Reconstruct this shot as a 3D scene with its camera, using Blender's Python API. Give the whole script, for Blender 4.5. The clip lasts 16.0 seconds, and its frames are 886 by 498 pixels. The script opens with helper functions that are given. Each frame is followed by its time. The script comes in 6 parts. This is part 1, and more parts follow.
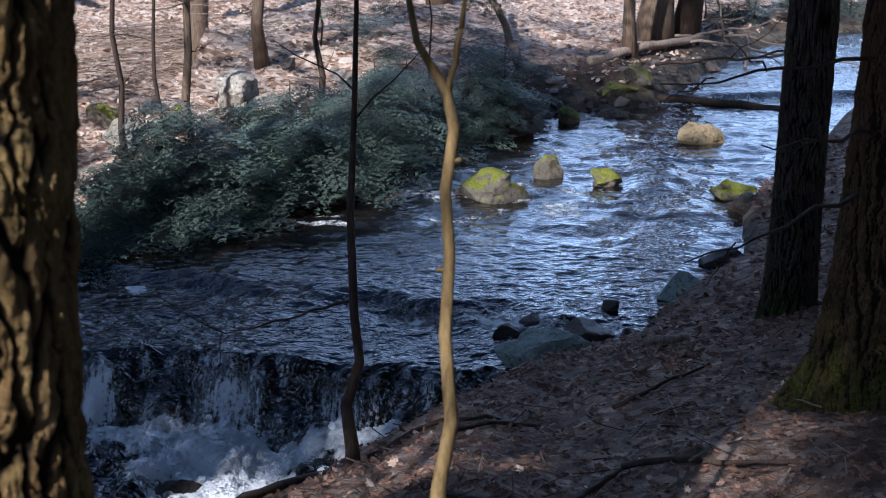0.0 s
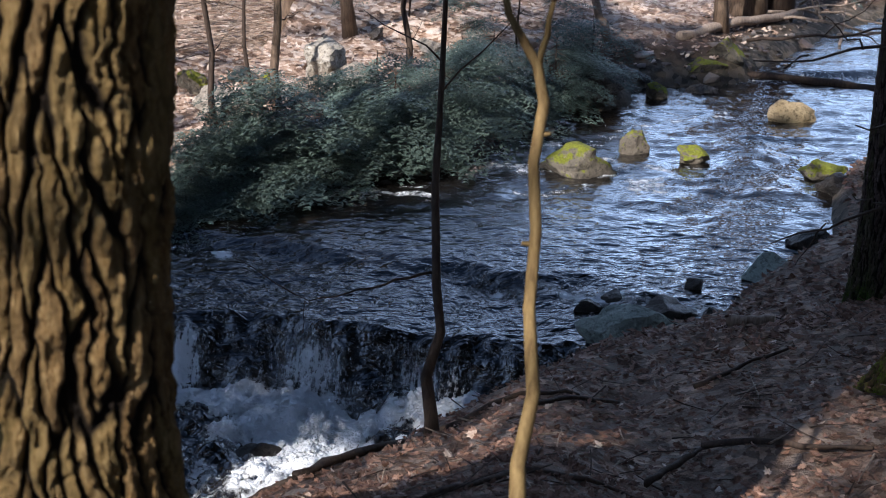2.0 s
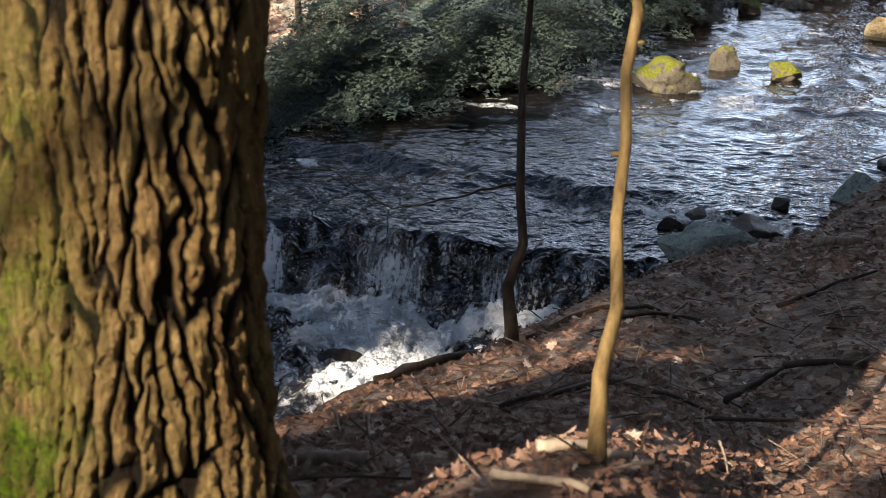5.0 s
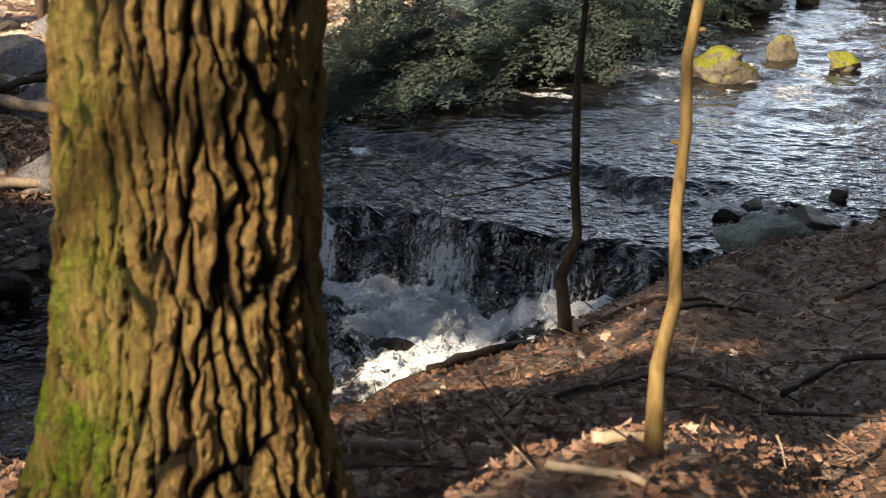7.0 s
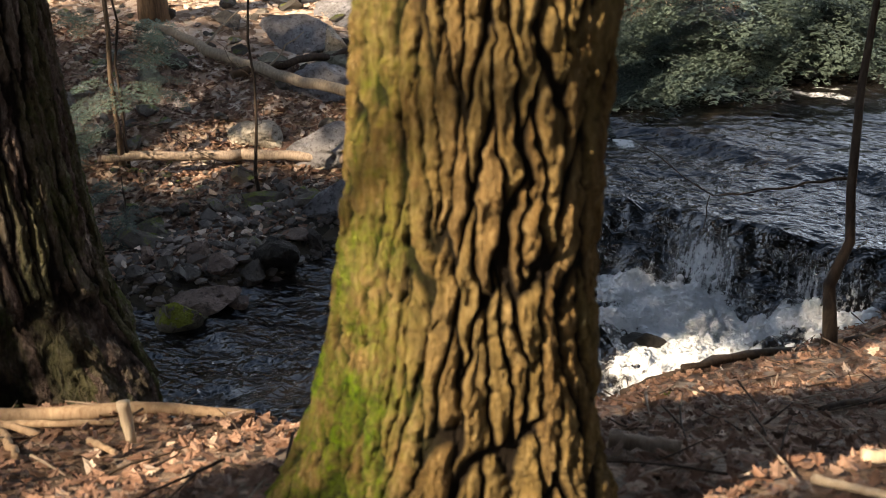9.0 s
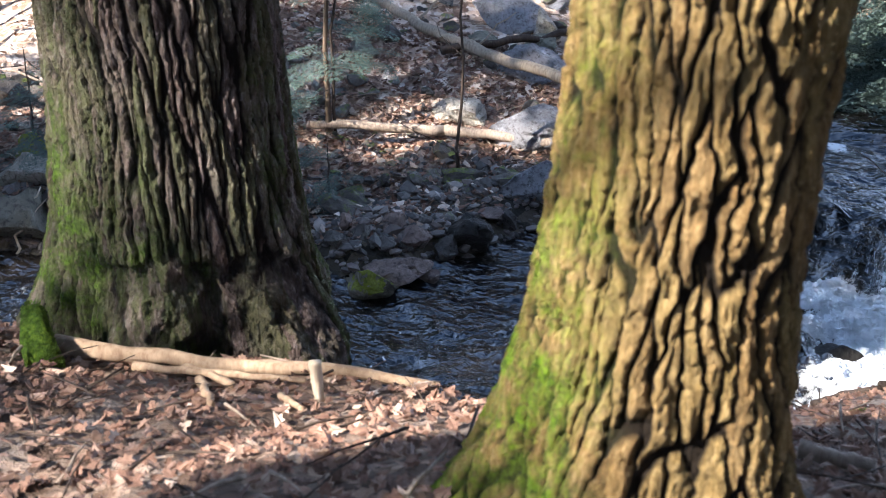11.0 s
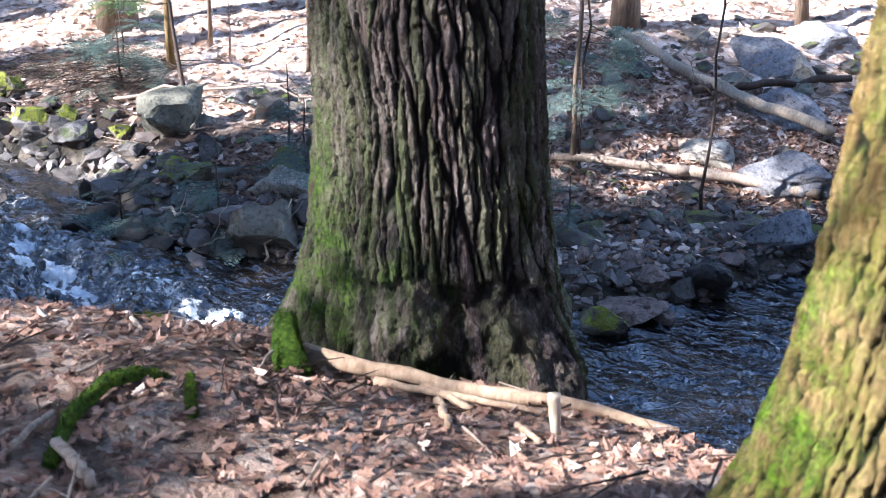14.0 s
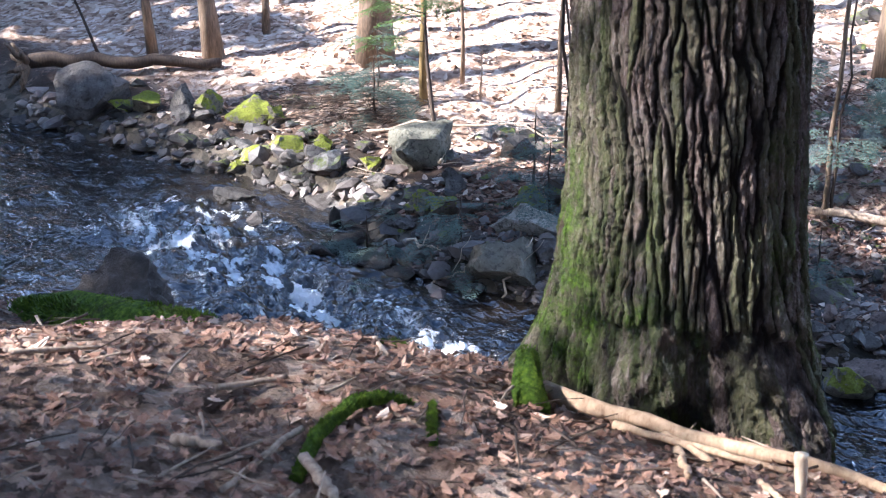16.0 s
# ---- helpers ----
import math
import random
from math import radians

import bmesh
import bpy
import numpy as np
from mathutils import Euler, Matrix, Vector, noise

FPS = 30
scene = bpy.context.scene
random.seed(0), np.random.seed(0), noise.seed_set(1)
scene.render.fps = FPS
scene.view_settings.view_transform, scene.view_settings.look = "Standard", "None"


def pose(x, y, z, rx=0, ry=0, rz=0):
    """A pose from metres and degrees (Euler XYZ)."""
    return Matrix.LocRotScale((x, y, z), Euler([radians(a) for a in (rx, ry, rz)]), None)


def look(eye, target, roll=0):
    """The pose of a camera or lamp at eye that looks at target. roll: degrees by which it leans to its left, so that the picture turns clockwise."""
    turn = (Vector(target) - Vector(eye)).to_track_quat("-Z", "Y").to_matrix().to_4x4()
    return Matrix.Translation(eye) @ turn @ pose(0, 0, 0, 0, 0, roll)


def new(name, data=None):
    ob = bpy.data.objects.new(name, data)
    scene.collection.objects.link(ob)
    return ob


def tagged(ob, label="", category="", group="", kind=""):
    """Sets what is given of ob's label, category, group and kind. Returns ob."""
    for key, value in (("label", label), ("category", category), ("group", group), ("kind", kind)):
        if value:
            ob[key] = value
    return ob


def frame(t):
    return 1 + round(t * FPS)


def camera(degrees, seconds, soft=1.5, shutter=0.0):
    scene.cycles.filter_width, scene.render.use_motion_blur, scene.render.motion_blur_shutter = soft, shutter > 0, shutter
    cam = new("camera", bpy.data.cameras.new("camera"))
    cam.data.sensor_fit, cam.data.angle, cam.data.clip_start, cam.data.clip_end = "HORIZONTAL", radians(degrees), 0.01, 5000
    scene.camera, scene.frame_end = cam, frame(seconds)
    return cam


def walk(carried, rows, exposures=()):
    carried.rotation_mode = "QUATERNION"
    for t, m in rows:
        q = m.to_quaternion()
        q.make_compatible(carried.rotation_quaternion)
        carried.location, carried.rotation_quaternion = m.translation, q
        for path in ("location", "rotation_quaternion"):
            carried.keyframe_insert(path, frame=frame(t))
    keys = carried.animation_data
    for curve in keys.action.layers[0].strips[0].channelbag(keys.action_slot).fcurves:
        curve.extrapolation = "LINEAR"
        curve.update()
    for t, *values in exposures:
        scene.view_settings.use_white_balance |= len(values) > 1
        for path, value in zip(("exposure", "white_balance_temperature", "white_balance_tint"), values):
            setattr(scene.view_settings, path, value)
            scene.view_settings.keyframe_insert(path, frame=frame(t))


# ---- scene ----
# ---------------------------------------------------------------- camera
cam = camera(38.46, 16.0, 1.0)
cam.data.dof.use_dof, cam.data.dof.focus_distance, cam.data.dof.aperture_fstop = True, 7.5, 6.5
# seconds, eye, heading to the left of +y, pitch and lean in degrees
ROWS = [
    (0, 0.0001, 0.0000, 1.6000, 0.315, -17.176, 0.043),
    (0.5, -0.0028, -0.0009, 1.6002, 1.511, -17.781, 0.192),
    (1, -0.0054, -0.0017, 1.6013, 2.541, -18.196, 0.291),
    (1.5, -0.0078, -0.0032, 1.6016, 3.420, -18.378, 0.528),
    (2, -0.0101, -0.0055, 1.6022, 4.168, -18.436, 0.391),
    (2.5, -0.0130, -0.0093, 1.6007, 4.792, -19.115, 0.338),
    (3, -0.0158, -0.0133, 1.5984, 5.598, -19.885, 0.128),
    (3.5, -0.0179, -0.0169, 1.5956, 6.299, -20.790, 0.143),
    (4, -0.0197, -0.0183, 1.5940, 6.871, -21.237, -0.121),
    (4.5, -0.0213, -0.0179, 1.5921, 7.420, -21.595, -0.063),
    (4.7, -0.0223, -0.0169, 1.5913, 7.587, -22.018, 0.304),
    (6.8, -0.0360, 0.0021, 1.5791, 10.281, -22.904, 0.052),
    (7, -0.0376, 0.0031, 1.5784, 10.514, -22.833, 0.065),
    (7.5, -0.0432, 0.0031, 1.5773, 11.862, -22.826, -0.016),
    (8, -0.0537, -0.0000, 1.5772, 14.989, -22.961, -0.346),
    (8.5, -0.0673, -0.0043, 1.5783, 18.747, -23.043, -0.430),
    (9, -0.0820, -0.0092, 1.5791, 22.779, -23.240, -0.779),
    (9.5, -0.0923, -0.0136, 1.5787, 26.537, -23.458, -0.669),
    (10, -0.0950, -0.0152, 1.5776, 29.364, -23.668, -0.548),
    (10.2, -0.0960, -0.0154, 1.5771, 30.211, -23.768, -0.255),
    (12.3, -0.1048, -0.0138, 1.5699, 33.541, -23.939, 0.314),
    (12.5, -0.1072, -0.0148, 1.5696, 33.889, -23.939, 0.346),
    (13, -0.1174, -0.0204, 1.5695, 35.439, -23.393, 0.707),
    (13.5, -0.1327, -0.0294, 1.5694, 39.468, -22.723, 0.710),
    (14, -0.1493, -0.0378, 1.5700, 43.426, -22.599, 0.607),
    (14.5, -0.1612, -0.0454, 1.5704, 47.051, -22.138, 0.438),
    (15, -0.1674, -0.0538, 1.5699, 50.934, -21.520, 0.078),
    (15.5, -0.1689, -0.0633, 1.5681, 52.783, -21.272, 0.067),
    (16, -0.1686, -0.0737, 1.5666, 54.790, -20.801, -0.007)
]


def aim(x, y, z, yaw, pitch, roll):
    a, b = radians(yaw), radians(pitch)
    way = Vector((-math.sin(a) * math.cos(b), math.cos(a) * math.cos(b), math.sin(b)))
    eye = Vector((x, y, z))
    return look(eye, eye + way * 2, roll)


EXPOSURES = [(0, 0.58, 5100, 18), (4.7, 1.1, 6500, 17), (7.0, 1.25, 7300, 16), (8.5, 1.35, 7600, 16), (10.2, 2.1, 6300, 15), (12.3, 2.6, 4950, 16), (16.0, 2.65, 5200, 18)]
walk(cam, [(t, aim(*p)) for t, *p in ROWS], EXPOSURES)

# ---------------------------------------------------------------- light
SUN_YAW, SUN_EL, HAZE = 152.0, 36.0, 2.1
SUN_WAY = Vector((-math.sin(radians(SUN_YAW)) * math.cos(radians(SUN_EL)), math.cos(radians(SUN_YAW)) * math.cos(radians(SUN_EL)), math.sin(radians(SUN_EL))))
world = bpy.data.worlds.new("sky")
scene.world = world
world.use_nodes = True
nt = world.node_tree
sky = nt.nodes.new("ShaderNodeTexSky")
sky.sky_type, sky.sun_disc = "NISHITA", False
sky.dust_density, sky.air_density, sky.ozone_density = 0.3, 1.4, 4.0
sky.sun_elevation, sky.sun_rotation = radians(SUN_EL), math.atan2(SUN_WAY.x, SUN_WAY.y)
nt.nodes["Background"].inputs[1].default_value = 0.045
nt.links.new(sky.outputs[0], nt.nodes["Background"].inputs[0])
# pale glow added so the stream reflects brighter; thickens towards the horizon, same all round
up = nt.nodes.new("ShaderNodeSeparateXYZ")
nt.links.new(nt.nodes.new("ShaderNodeTexCoord").outputs["Generated"], up.inputs[0])
low = nt.nodes.new("ShaderNodeMath")
low.operation, low.use_clamp = "SUBTRACT", True
low.inputs[0].default_value = 1.0
nt.links.new(up.outputs[2], low.inputs[1])
thick = nt.nodes.new("ShaderNodeMath")
thick.operation = "POWER"
thick.inputs[1].default_value = 2.0
nt.links.new(low.outputs[0], thick.inputs[0])
haze = nt.nodes.new("ShaderNodeBackground")
haze.inputs[0].default_value = (0.66, 0.81, 1.0, 1)
amount = nt.nodes.new("ShaderNodeMath")
amount.operation = "MULTIPLY"
amount.inputs[1].default_value = HAZE
nt.links.new(thick.outputs[0], amount.inputs[0])
nt.links.new(amount.outputs[0], haze.inputs[1])
both = nt.nodes.new("ShaderNodeAddShader")
nt.links.new(nt.nodes["Background"].outputs[0], both.inputs[0])
nt.links.new(haze.outputs[0], both.inputs[1])
nt.links.new(both.outputs[0], nt.nodes["World Output"].inputs[0])
sun_data = bpy.data.lights.new("sun", "SUN")
sun_data.energy, sun_data.angle, sun_data.color = 5.0, radians(0.6), (1.0, 0.89, 0.7)
sun = new("sun", sun_data)
sun.matrix_world = look(SUN_WAY * 50, (0, 0, 0))


# ---------------------------------------------------------------- numeric helpers
def hash2(i, j, k=0):
    n = (np.asarray(i, np.int64) * 374761393 + np.asarray(j, np.int64) * 668265263 + k * 974711) & 0x7FFFFFFF
    n = ((n ^ (n >> 13)) * 1274126177) & 0x7FFFFFFF
    n = ((n ^ (n >> 16)) * 668265263) & 0x7FFFFFFF
    return ((n ^ (n >> 15)) & 0xFFFF) / 65535.0


def vnoise(x, y, k=0):
    """Smooth noise in -1..1."""
    x, y = np.asarray(x, float), np.asarray(y, float)
    i, j = np.floor(x).astype(np.int64), np.floor(y).astype(np.int64)
    u, v = x - i, y - j
    u, v = u * u * u * (u * (u * 6 - 15) + 10), v * v * v * (v * (v * 6 - 15) + 10)
    a, b, c, d = hash2(i, j, k), hash2(i + 1, j, k), hash2(i, j + 1, k), hash2(i + 1, j + 1, k)
    return 2 * (a * (1 - u) * (1 - v) + b * u * (1 - v) + c * (1 - u) * v + d * u * v) - 1


def fbm(x, y, octaves=4, k=0, gain=0.5):
    total, amp = 0.0, 1.0
    for n in range(octaves):
        total = total + amp * vnoise(np.asarray(x) * 2 ** n + 17.3 * n, np.asarray(y) * 2 ** n - 9.1 * n, k + n)
        amp *= gain
    return total


def cells(u, v, k=0, wrap=0, squash=1.0):
    """Distance to the nearest and the second nearest jittered cell centre, and the nearest cell's random number."""
    i, j = np.floor(u).astype(np.int64), np.floor(v).astype(np.int64)
    f1, f2, cid = np.full(u.shape, 9.0), np.full(u.shape, 9.0), np.zeros(u.shape)
    for di in (-1, 0, 1):
        for dj in (-1, 0, 1):
            a, b = i + di, j + dj
            aw = a % wrap if wrap else a
            d = np.hypot(a + 0.1 + 0.8 * hash2(aw, b, k) - u, (b + 0.1 + 0.8 * hash2(aw, b, k + 5) - v) * squash)
            near = d < f1
            f2 = np.where(near, f1, np.minimum(f2, d))
            cid = np.where(near, hash2(aw, b, k + 9), cid)
            f1 = np.where(near, d, f1)
    return f1, f2, cid


def smooth(a, b, x):
    t = np.clip((np.asarray(x, float) - a) / (b - a), 0, 1)
    return t * t * (3 - 2 * t)


def curve_points(pts, n=6):
    """A Catmull-Rom line through the points."""
    p = np.array([pts[0], *pts, pts[-1]], float)
    out = []
    for k in range(1, len(p) - 2):
        for s in np.arange(n) / n:
            out.append(0.5 * (2 * p[k] + (p[k + 1] - p[k - 1]) * s + (2 * p[k - 1] - 5 * p[k] + 4 * p[k + 1] - p[k + 2]) * s * s
                              + (3 * p[k] - p[k - 1] - 3 * p[k + 1] + p[k + 2]) * s ** 3))
    return np.array([*out, p[-1]])


def line_distance(line, x, y):
    best = np.full(np.shape(x), 1e9)
    for (ax, ay), (bx, by) in zip(line[:-1], line[1:]):
        ex, ey = bx - ax, by - ay
        s = np.clip(((x - ax) * ex + (y - ay) * ey) / (ex * ex + ey * ey + 1e-12), 0, 1)
        best = np.minimum(best, (x - ax - s * ex) ** 2 + (y - ay - s * ey) ** 2)
    return np.sqrt(best)


def inside(poly, x, y):
    hit = np.zeros(np.shape(x), bool)
    for (ax, ay), (bx, by) in zip(poly, np.roll(poly, -1, 0)):
        if ay != by:
            hit ^= ((ay > y) != (by > y)) & (x < (bx - ax) * (y - ay) / (by - ay) + ax)
    return hit


def mesh_from(name, verts, faces, mat=None, shade=True, attrs=None):
    me = bpy.data.meshes.new(name)
    me.from_pydata(np.asarray(verts).tolist(), [], faces.tolist() if isinstance(faces, np.ndarray) else faces)
    if shade:
        me.shade_smooth()
    for key, values in (attrs or {}).items():
        me.attributes.new(key, "FLOAT", "POINT").data.foreach_set("value", np.asarray(values, np.float32).ravel())
    if mat:
        me.materials.append(mat)
    return me


def part(name, me, parent, label=""):
    ob = new(name, me)
    ob.parent = parent
    if label:
        tagged(ob, label)
    return ob


def thing(name, label, category, group="", at=(0, 0, 0)):
    ob = new(name)
    ob.empty_display_size = 0.1
    ob.location = at
    return tagged(ob, label, category, group)


def grid_faces(nu, nv, wrap=False):
    a = np.arange(nu * nv).reshape(nv, nu)
    if wrap:
        a = np.concatenate([a, a[:, :1]], 1)
    return np.stack([a[:-1, :-1], a[:-1, 1:], a[1:, 1:], a[1:, :-1]], -1).reshape(-1, 4)


# ---------------------------------------------------------------- materials
class Nodes:
    def __init__(self, name):
        self.mat = bpy.data.materials.new(name)
        self.mat.use_nodes = True
        self.t = self.mat.node_tree
        self.b = self.t.nodes["Principled BSDF"]

    def add(self, kind, **inputs):
        n = self.t.nodes.new("ShaderNode" + kind)
        for key, v in inputs.items():
            self.put(n.inputs[key.replace("_", " ")], v)
        return n

    def put(self, socket, v):
        if isinstance(v, bpy.types.NodeSocket):
            self.t.links.new(v, socket)
        else:
            socket.default_value = v

    def coords(self, scale=(1, 1, 1), obj=True):
        c = self.add("TexCoord")
        m = self.add("Mapping", Scale=scale)
        self.put(m.inputs["Vector"], c.outputs["Object"] if obj else c.outputs["Generated"])
        return m.outputs[0]

    def noise(self, vec, scale, detail=5, rough=0.6, color=False):
        n = self.add("TexNoise", Vector=vec, Scale=scale, Detail=detail, Roughness=rough)
        return n.outputs["Color" if color else "Fac"]

    def ramp(self, fac, *stops, mode="LINEAR"):
        r = self.add("ValToRGB", Fac=fac)
        r.color_ramp.interpolation = mode
        e = r.color_ramp.elements
        while len(e) < len(stops):
            e.new(0.5)
        for el, (p, c) in zip(e, stops):
            el.position, el.color = p, (*c, 1) if len(c) == 3 else c
        return r.outputs[0]

    def mix(self, fac, a, b, mode="MIX"):
        n = self.t.nodes.new("ShaderNodeMix")
        n.data_type, n.blend_type = "RGBA", mode
        for s, v in ((n.inputs[0], fac), (n.inputs[6], a), (n.inputs[7], b)):
            if not isinstance(v, bpy.types.NodeSocket) and s.type == "RGBA" and len(v) == 3:
                v = (*v, 1)
            self.put(s, v)
        return n.outputs[2]

    def math(self, op, a, b=0.0, clamp=False):
        n = self.t.nodes.new("ShaderNodeMath")
        n.operation, n.use_clamp = op, clamp
        self.put(n.inputs[0], a)
        self.put(n.inputs[1], b)
        return n.outputs[0]

    def attr(self, name):
        n = self.add("Attribute")
        n.attribute_name = name
        return n.outputs["Fac"]

    def island(self):
        return self.add("NewGeometry").outputs["Random Per Island"]

    def each(self):
        return self.add("ObjectInfo").outputs["Random"]

    def up(self):
        return self.add("SeparateXYZ", Vector=self.add("NewGeometry").outputs["Normal"]).outputs[2]

    def done(self, color=None, rough=0.8, bump=None, height=0.01, spec=0.3, **more):
        if color is not None:
            self.put(self.b.inputs["Base Color"], color if isinstance(color, bpy.types.NodeSocket) else (*color, 1))
        self.put(self.b.inputs["Roughness"], rough)
        self.put(self.b.inputs["Specular IOR Level"], spec)
        for key, v in more.items():
            self.put(self.b.inputs[key.replace("_", " ")], v)
        if bump is not None:
            n = self.add("Bump", Height=bump, Distance=height, Strength=1.0)
            self.put(self.b.inputs["Normal"], n.outputs[0])
        return self.mat


def make_ground():
    n = Nodes("leaf_litter_soil")
    v = n.coords()
    w = n.add("TexVoronoi", Vector=n.mix(0.08, v, n.noise(v, 14, 3, color=True)), Scale=17.0)
    leaf = n.ramp(n.add("SeparateColor", Color=w.outputs["Color"]).outputs[0],
                  (0.0, (0.045, 0.03, 0.022)), (0.3, (0.10, 0.06, 0.04)), (0.55, (0.19, 0.12, 0.08)), (0.8, (0.30, 0.2, 0.14)), (1.0, (0.42, 0.32, 0.26)), mode="CONSTANT")
    soil = n.ramp(n.noise(v, 6, 8), (0.3, (0.035, 0.022, 0.015)), (0.7, (0.10, 0.06, 0.04)))
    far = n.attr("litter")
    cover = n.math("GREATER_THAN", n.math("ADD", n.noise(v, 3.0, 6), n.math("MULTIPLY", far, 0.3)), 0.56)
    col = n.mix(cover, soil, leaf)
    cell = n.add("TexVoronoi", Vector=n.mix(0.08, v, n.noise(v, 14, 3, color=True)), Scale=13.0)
    # dry litter; its paleness and dark patches also paint the hillside's sun and shade
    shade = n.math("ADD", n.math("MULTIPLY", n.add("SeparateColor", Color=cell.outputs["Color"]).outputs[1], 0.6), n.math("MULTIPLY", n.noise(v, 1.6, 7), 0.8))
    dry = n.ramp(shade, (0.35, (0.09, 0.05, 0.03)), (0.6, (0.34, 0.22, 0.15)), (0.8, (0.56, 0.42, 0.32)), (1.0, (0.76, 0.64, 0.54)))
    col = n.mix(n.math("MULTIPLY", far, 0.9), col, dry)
    bedc = n.ramp(n.add("SeparateColor", Color=n.add("TexVoronoi", Vector=v, Scale=9.0).outputs["Color"]).outputs[0],
                  (0.0, (0.03, 0.026, 0.02)), (0.5, (0.08, 0.065, 0.045)), (1.0, (0.15, 0.12, 0.09)))
    col = n.mix(n.attr("bed"), col, bedc)
    h = n.math("ADD", n.math("MULTIPLY", w.outputs["Distance"], 0.6), n.noise(v, 40, 4))
    return n.done(col, 0.85, h, 0.02, 0.25)


def make_water():
    n = Nodes("stream_water")
    v = n.coords()
    foam = n.attr("foam")
    flow = n.mix(0.12, v, n.noise(v, 4, 4, color=True))
    lace = n.add("TexVoronoi", Vector=flow, Scale=13.0)
    lace.feature = "DISTANCE_TO_EDGE"
    web = n.math("SUBTRACT", n.math("MULTIPLY", n.noise(flow, 9, 9, 0.8), 3.0), n.math("ADD", n.math("MULTIPLY", lace.outputs["Distance"], 0.9), 0.75))
    mask = n.ramp(n.math("ADD", n.math("MULTIPLY", foam, 1.4), n.math("SUBTRACT", web, 1.1)), (0.0, (0, 0, 0)), (0.18, (0.35, 0.35, 0.35)), (0.42, (1, 1, 1)))
    # white threads of water running down the fall
    threads = n.noise(n.mix(0.04, n.coords((1.0, 0.16, 0.16)), n.noise(v, 6, 3, color=True)), 26, 4, 0.65)
    beads = n.noise(v, 30, 4, 0.7)
    run = n.math("ADD", n.math("ADD", n.math("MULTIPLY", threads, 1.1), n.math("MULTIPLY", beads, 0.7)), n.math("MULTIPLY", n.attr("fall"), 0.75))
    run = n.ramp(n.math("SUBTRACT", run, 0.9), (0.3, (0, 0, 0)), (0.5, (1, 1, 1)))
    run = n.math("MULTIPLY", run, n.math("MULTIPLY", n.attr("fall"), 4.0, True))
    mask = n.math("MAXIMUM", mask, run)
    body = n.ramp(n.noise(v, 0.8, 4), (0.35, (0.003, 0.004, 0.006)), (0.7, (0.018, 0.014, 0.01)))
    col = n.mix(mask, body, (0.88, 0.9, 0.92))
    ripple = n.add("TexNoise", Vector=n.coords((1.0, 1.6, 1.0)), Scale=5.0, Detail=2.5, Roughness=0.55, Distortion=0.8)
    crease = n.math("ABSOLUTE", n.math("SUBTRACT", n.noise(n.coords((1.0, 1.6, 1.0)), 9.5, 1.8, 0.5), 0.5))
    fine = n.math("ADD", n.math("SUBTRACT", ripple.outputs["Fac"], n.math("MULTIPLY", crease, 0.6)), n.math("MULTIPLY", n.math("MULTIPLY", n.noise(v, 30, 5, 0.7), 0.8), mask))
    fine = n.math("MULTIPLY", fine, n.math("SUBTRACT", 1.0, n.math("MULTIPLY", n.attr("calm"), 0.66)))
    return n.done(col, n.math("ADD", n.math("MULTIPLY", mask, 0.5), 0.03), fine, 0.042, 0.8, IOR=1.6)


def make_bark(name, deep, ridge, pale, moss, algae, amount):
    n = Nodes(name)
    v = n.coords()
    s = n.coords((14, 14, 3))
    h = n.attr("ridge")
    grain = n.noise(s, 6, 8, 0.75)
    flake = n.noise(n.coords((40, 40, 14)), 2.0, 6, 0.7)
    top = n.mix(n.ramp(n.noise(v, 7, 5), (0.35, (0, 0, 0)), (0.65, (1, 1, 1))), ridge, pale)
    top = n.mix(0.75, top, n.ramp(grain, (0.32, deep), (0.5, ridge), (0.72, pale)))
    top = n.mix(n.math("MULTIPLY", n.ramp(n.math("ADD", n.math("MULTIPLY", n.attr("tone"), 0.6), n.math("MULTIPLY", n.noise(v, 3, 5), 0.8)), (0.62, (0, 0, 0)), (0.85, (1, 1, 1))), amount), top, algae)
    # inner-bark brown, taken near black so colour also carries the fissures' shade
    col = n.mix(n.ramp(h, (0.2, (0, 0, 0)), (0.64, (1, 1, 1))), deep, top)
    # extra crack lines painted dark, apart from the modelled relief
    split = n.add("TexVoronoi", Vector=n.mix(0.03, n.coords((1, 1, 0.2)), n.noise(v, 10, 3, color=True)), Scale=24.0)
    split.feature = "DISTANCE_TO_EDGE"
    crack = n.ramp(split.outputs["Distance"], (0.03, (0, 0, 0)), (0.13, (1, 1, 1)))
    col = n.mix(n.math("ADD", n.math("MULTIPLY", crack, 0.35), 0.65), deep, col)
    m = n.math("MULTIPLY", n.attr("moss"), n.ramp(n.noise(v, 9, 6, 0.7), (0.4, (0.1, 0.1, 0.1)), (0.6, (1, 1, 1))))
    green = n.ramp(n.noise(v, 60, 3), (0.3, (0.03, 0.05, 0.008)), (0.7, moss))
    col = n.mix(m, col, green)
    return n.done(col, 0.88, n.math("ADD", n.math("ADD", n.math("ADD", grain, flake), n.noise(v, 90, 3)), n.math("MULTIPLY", crack, 0.3)), 0.024, 0.2)


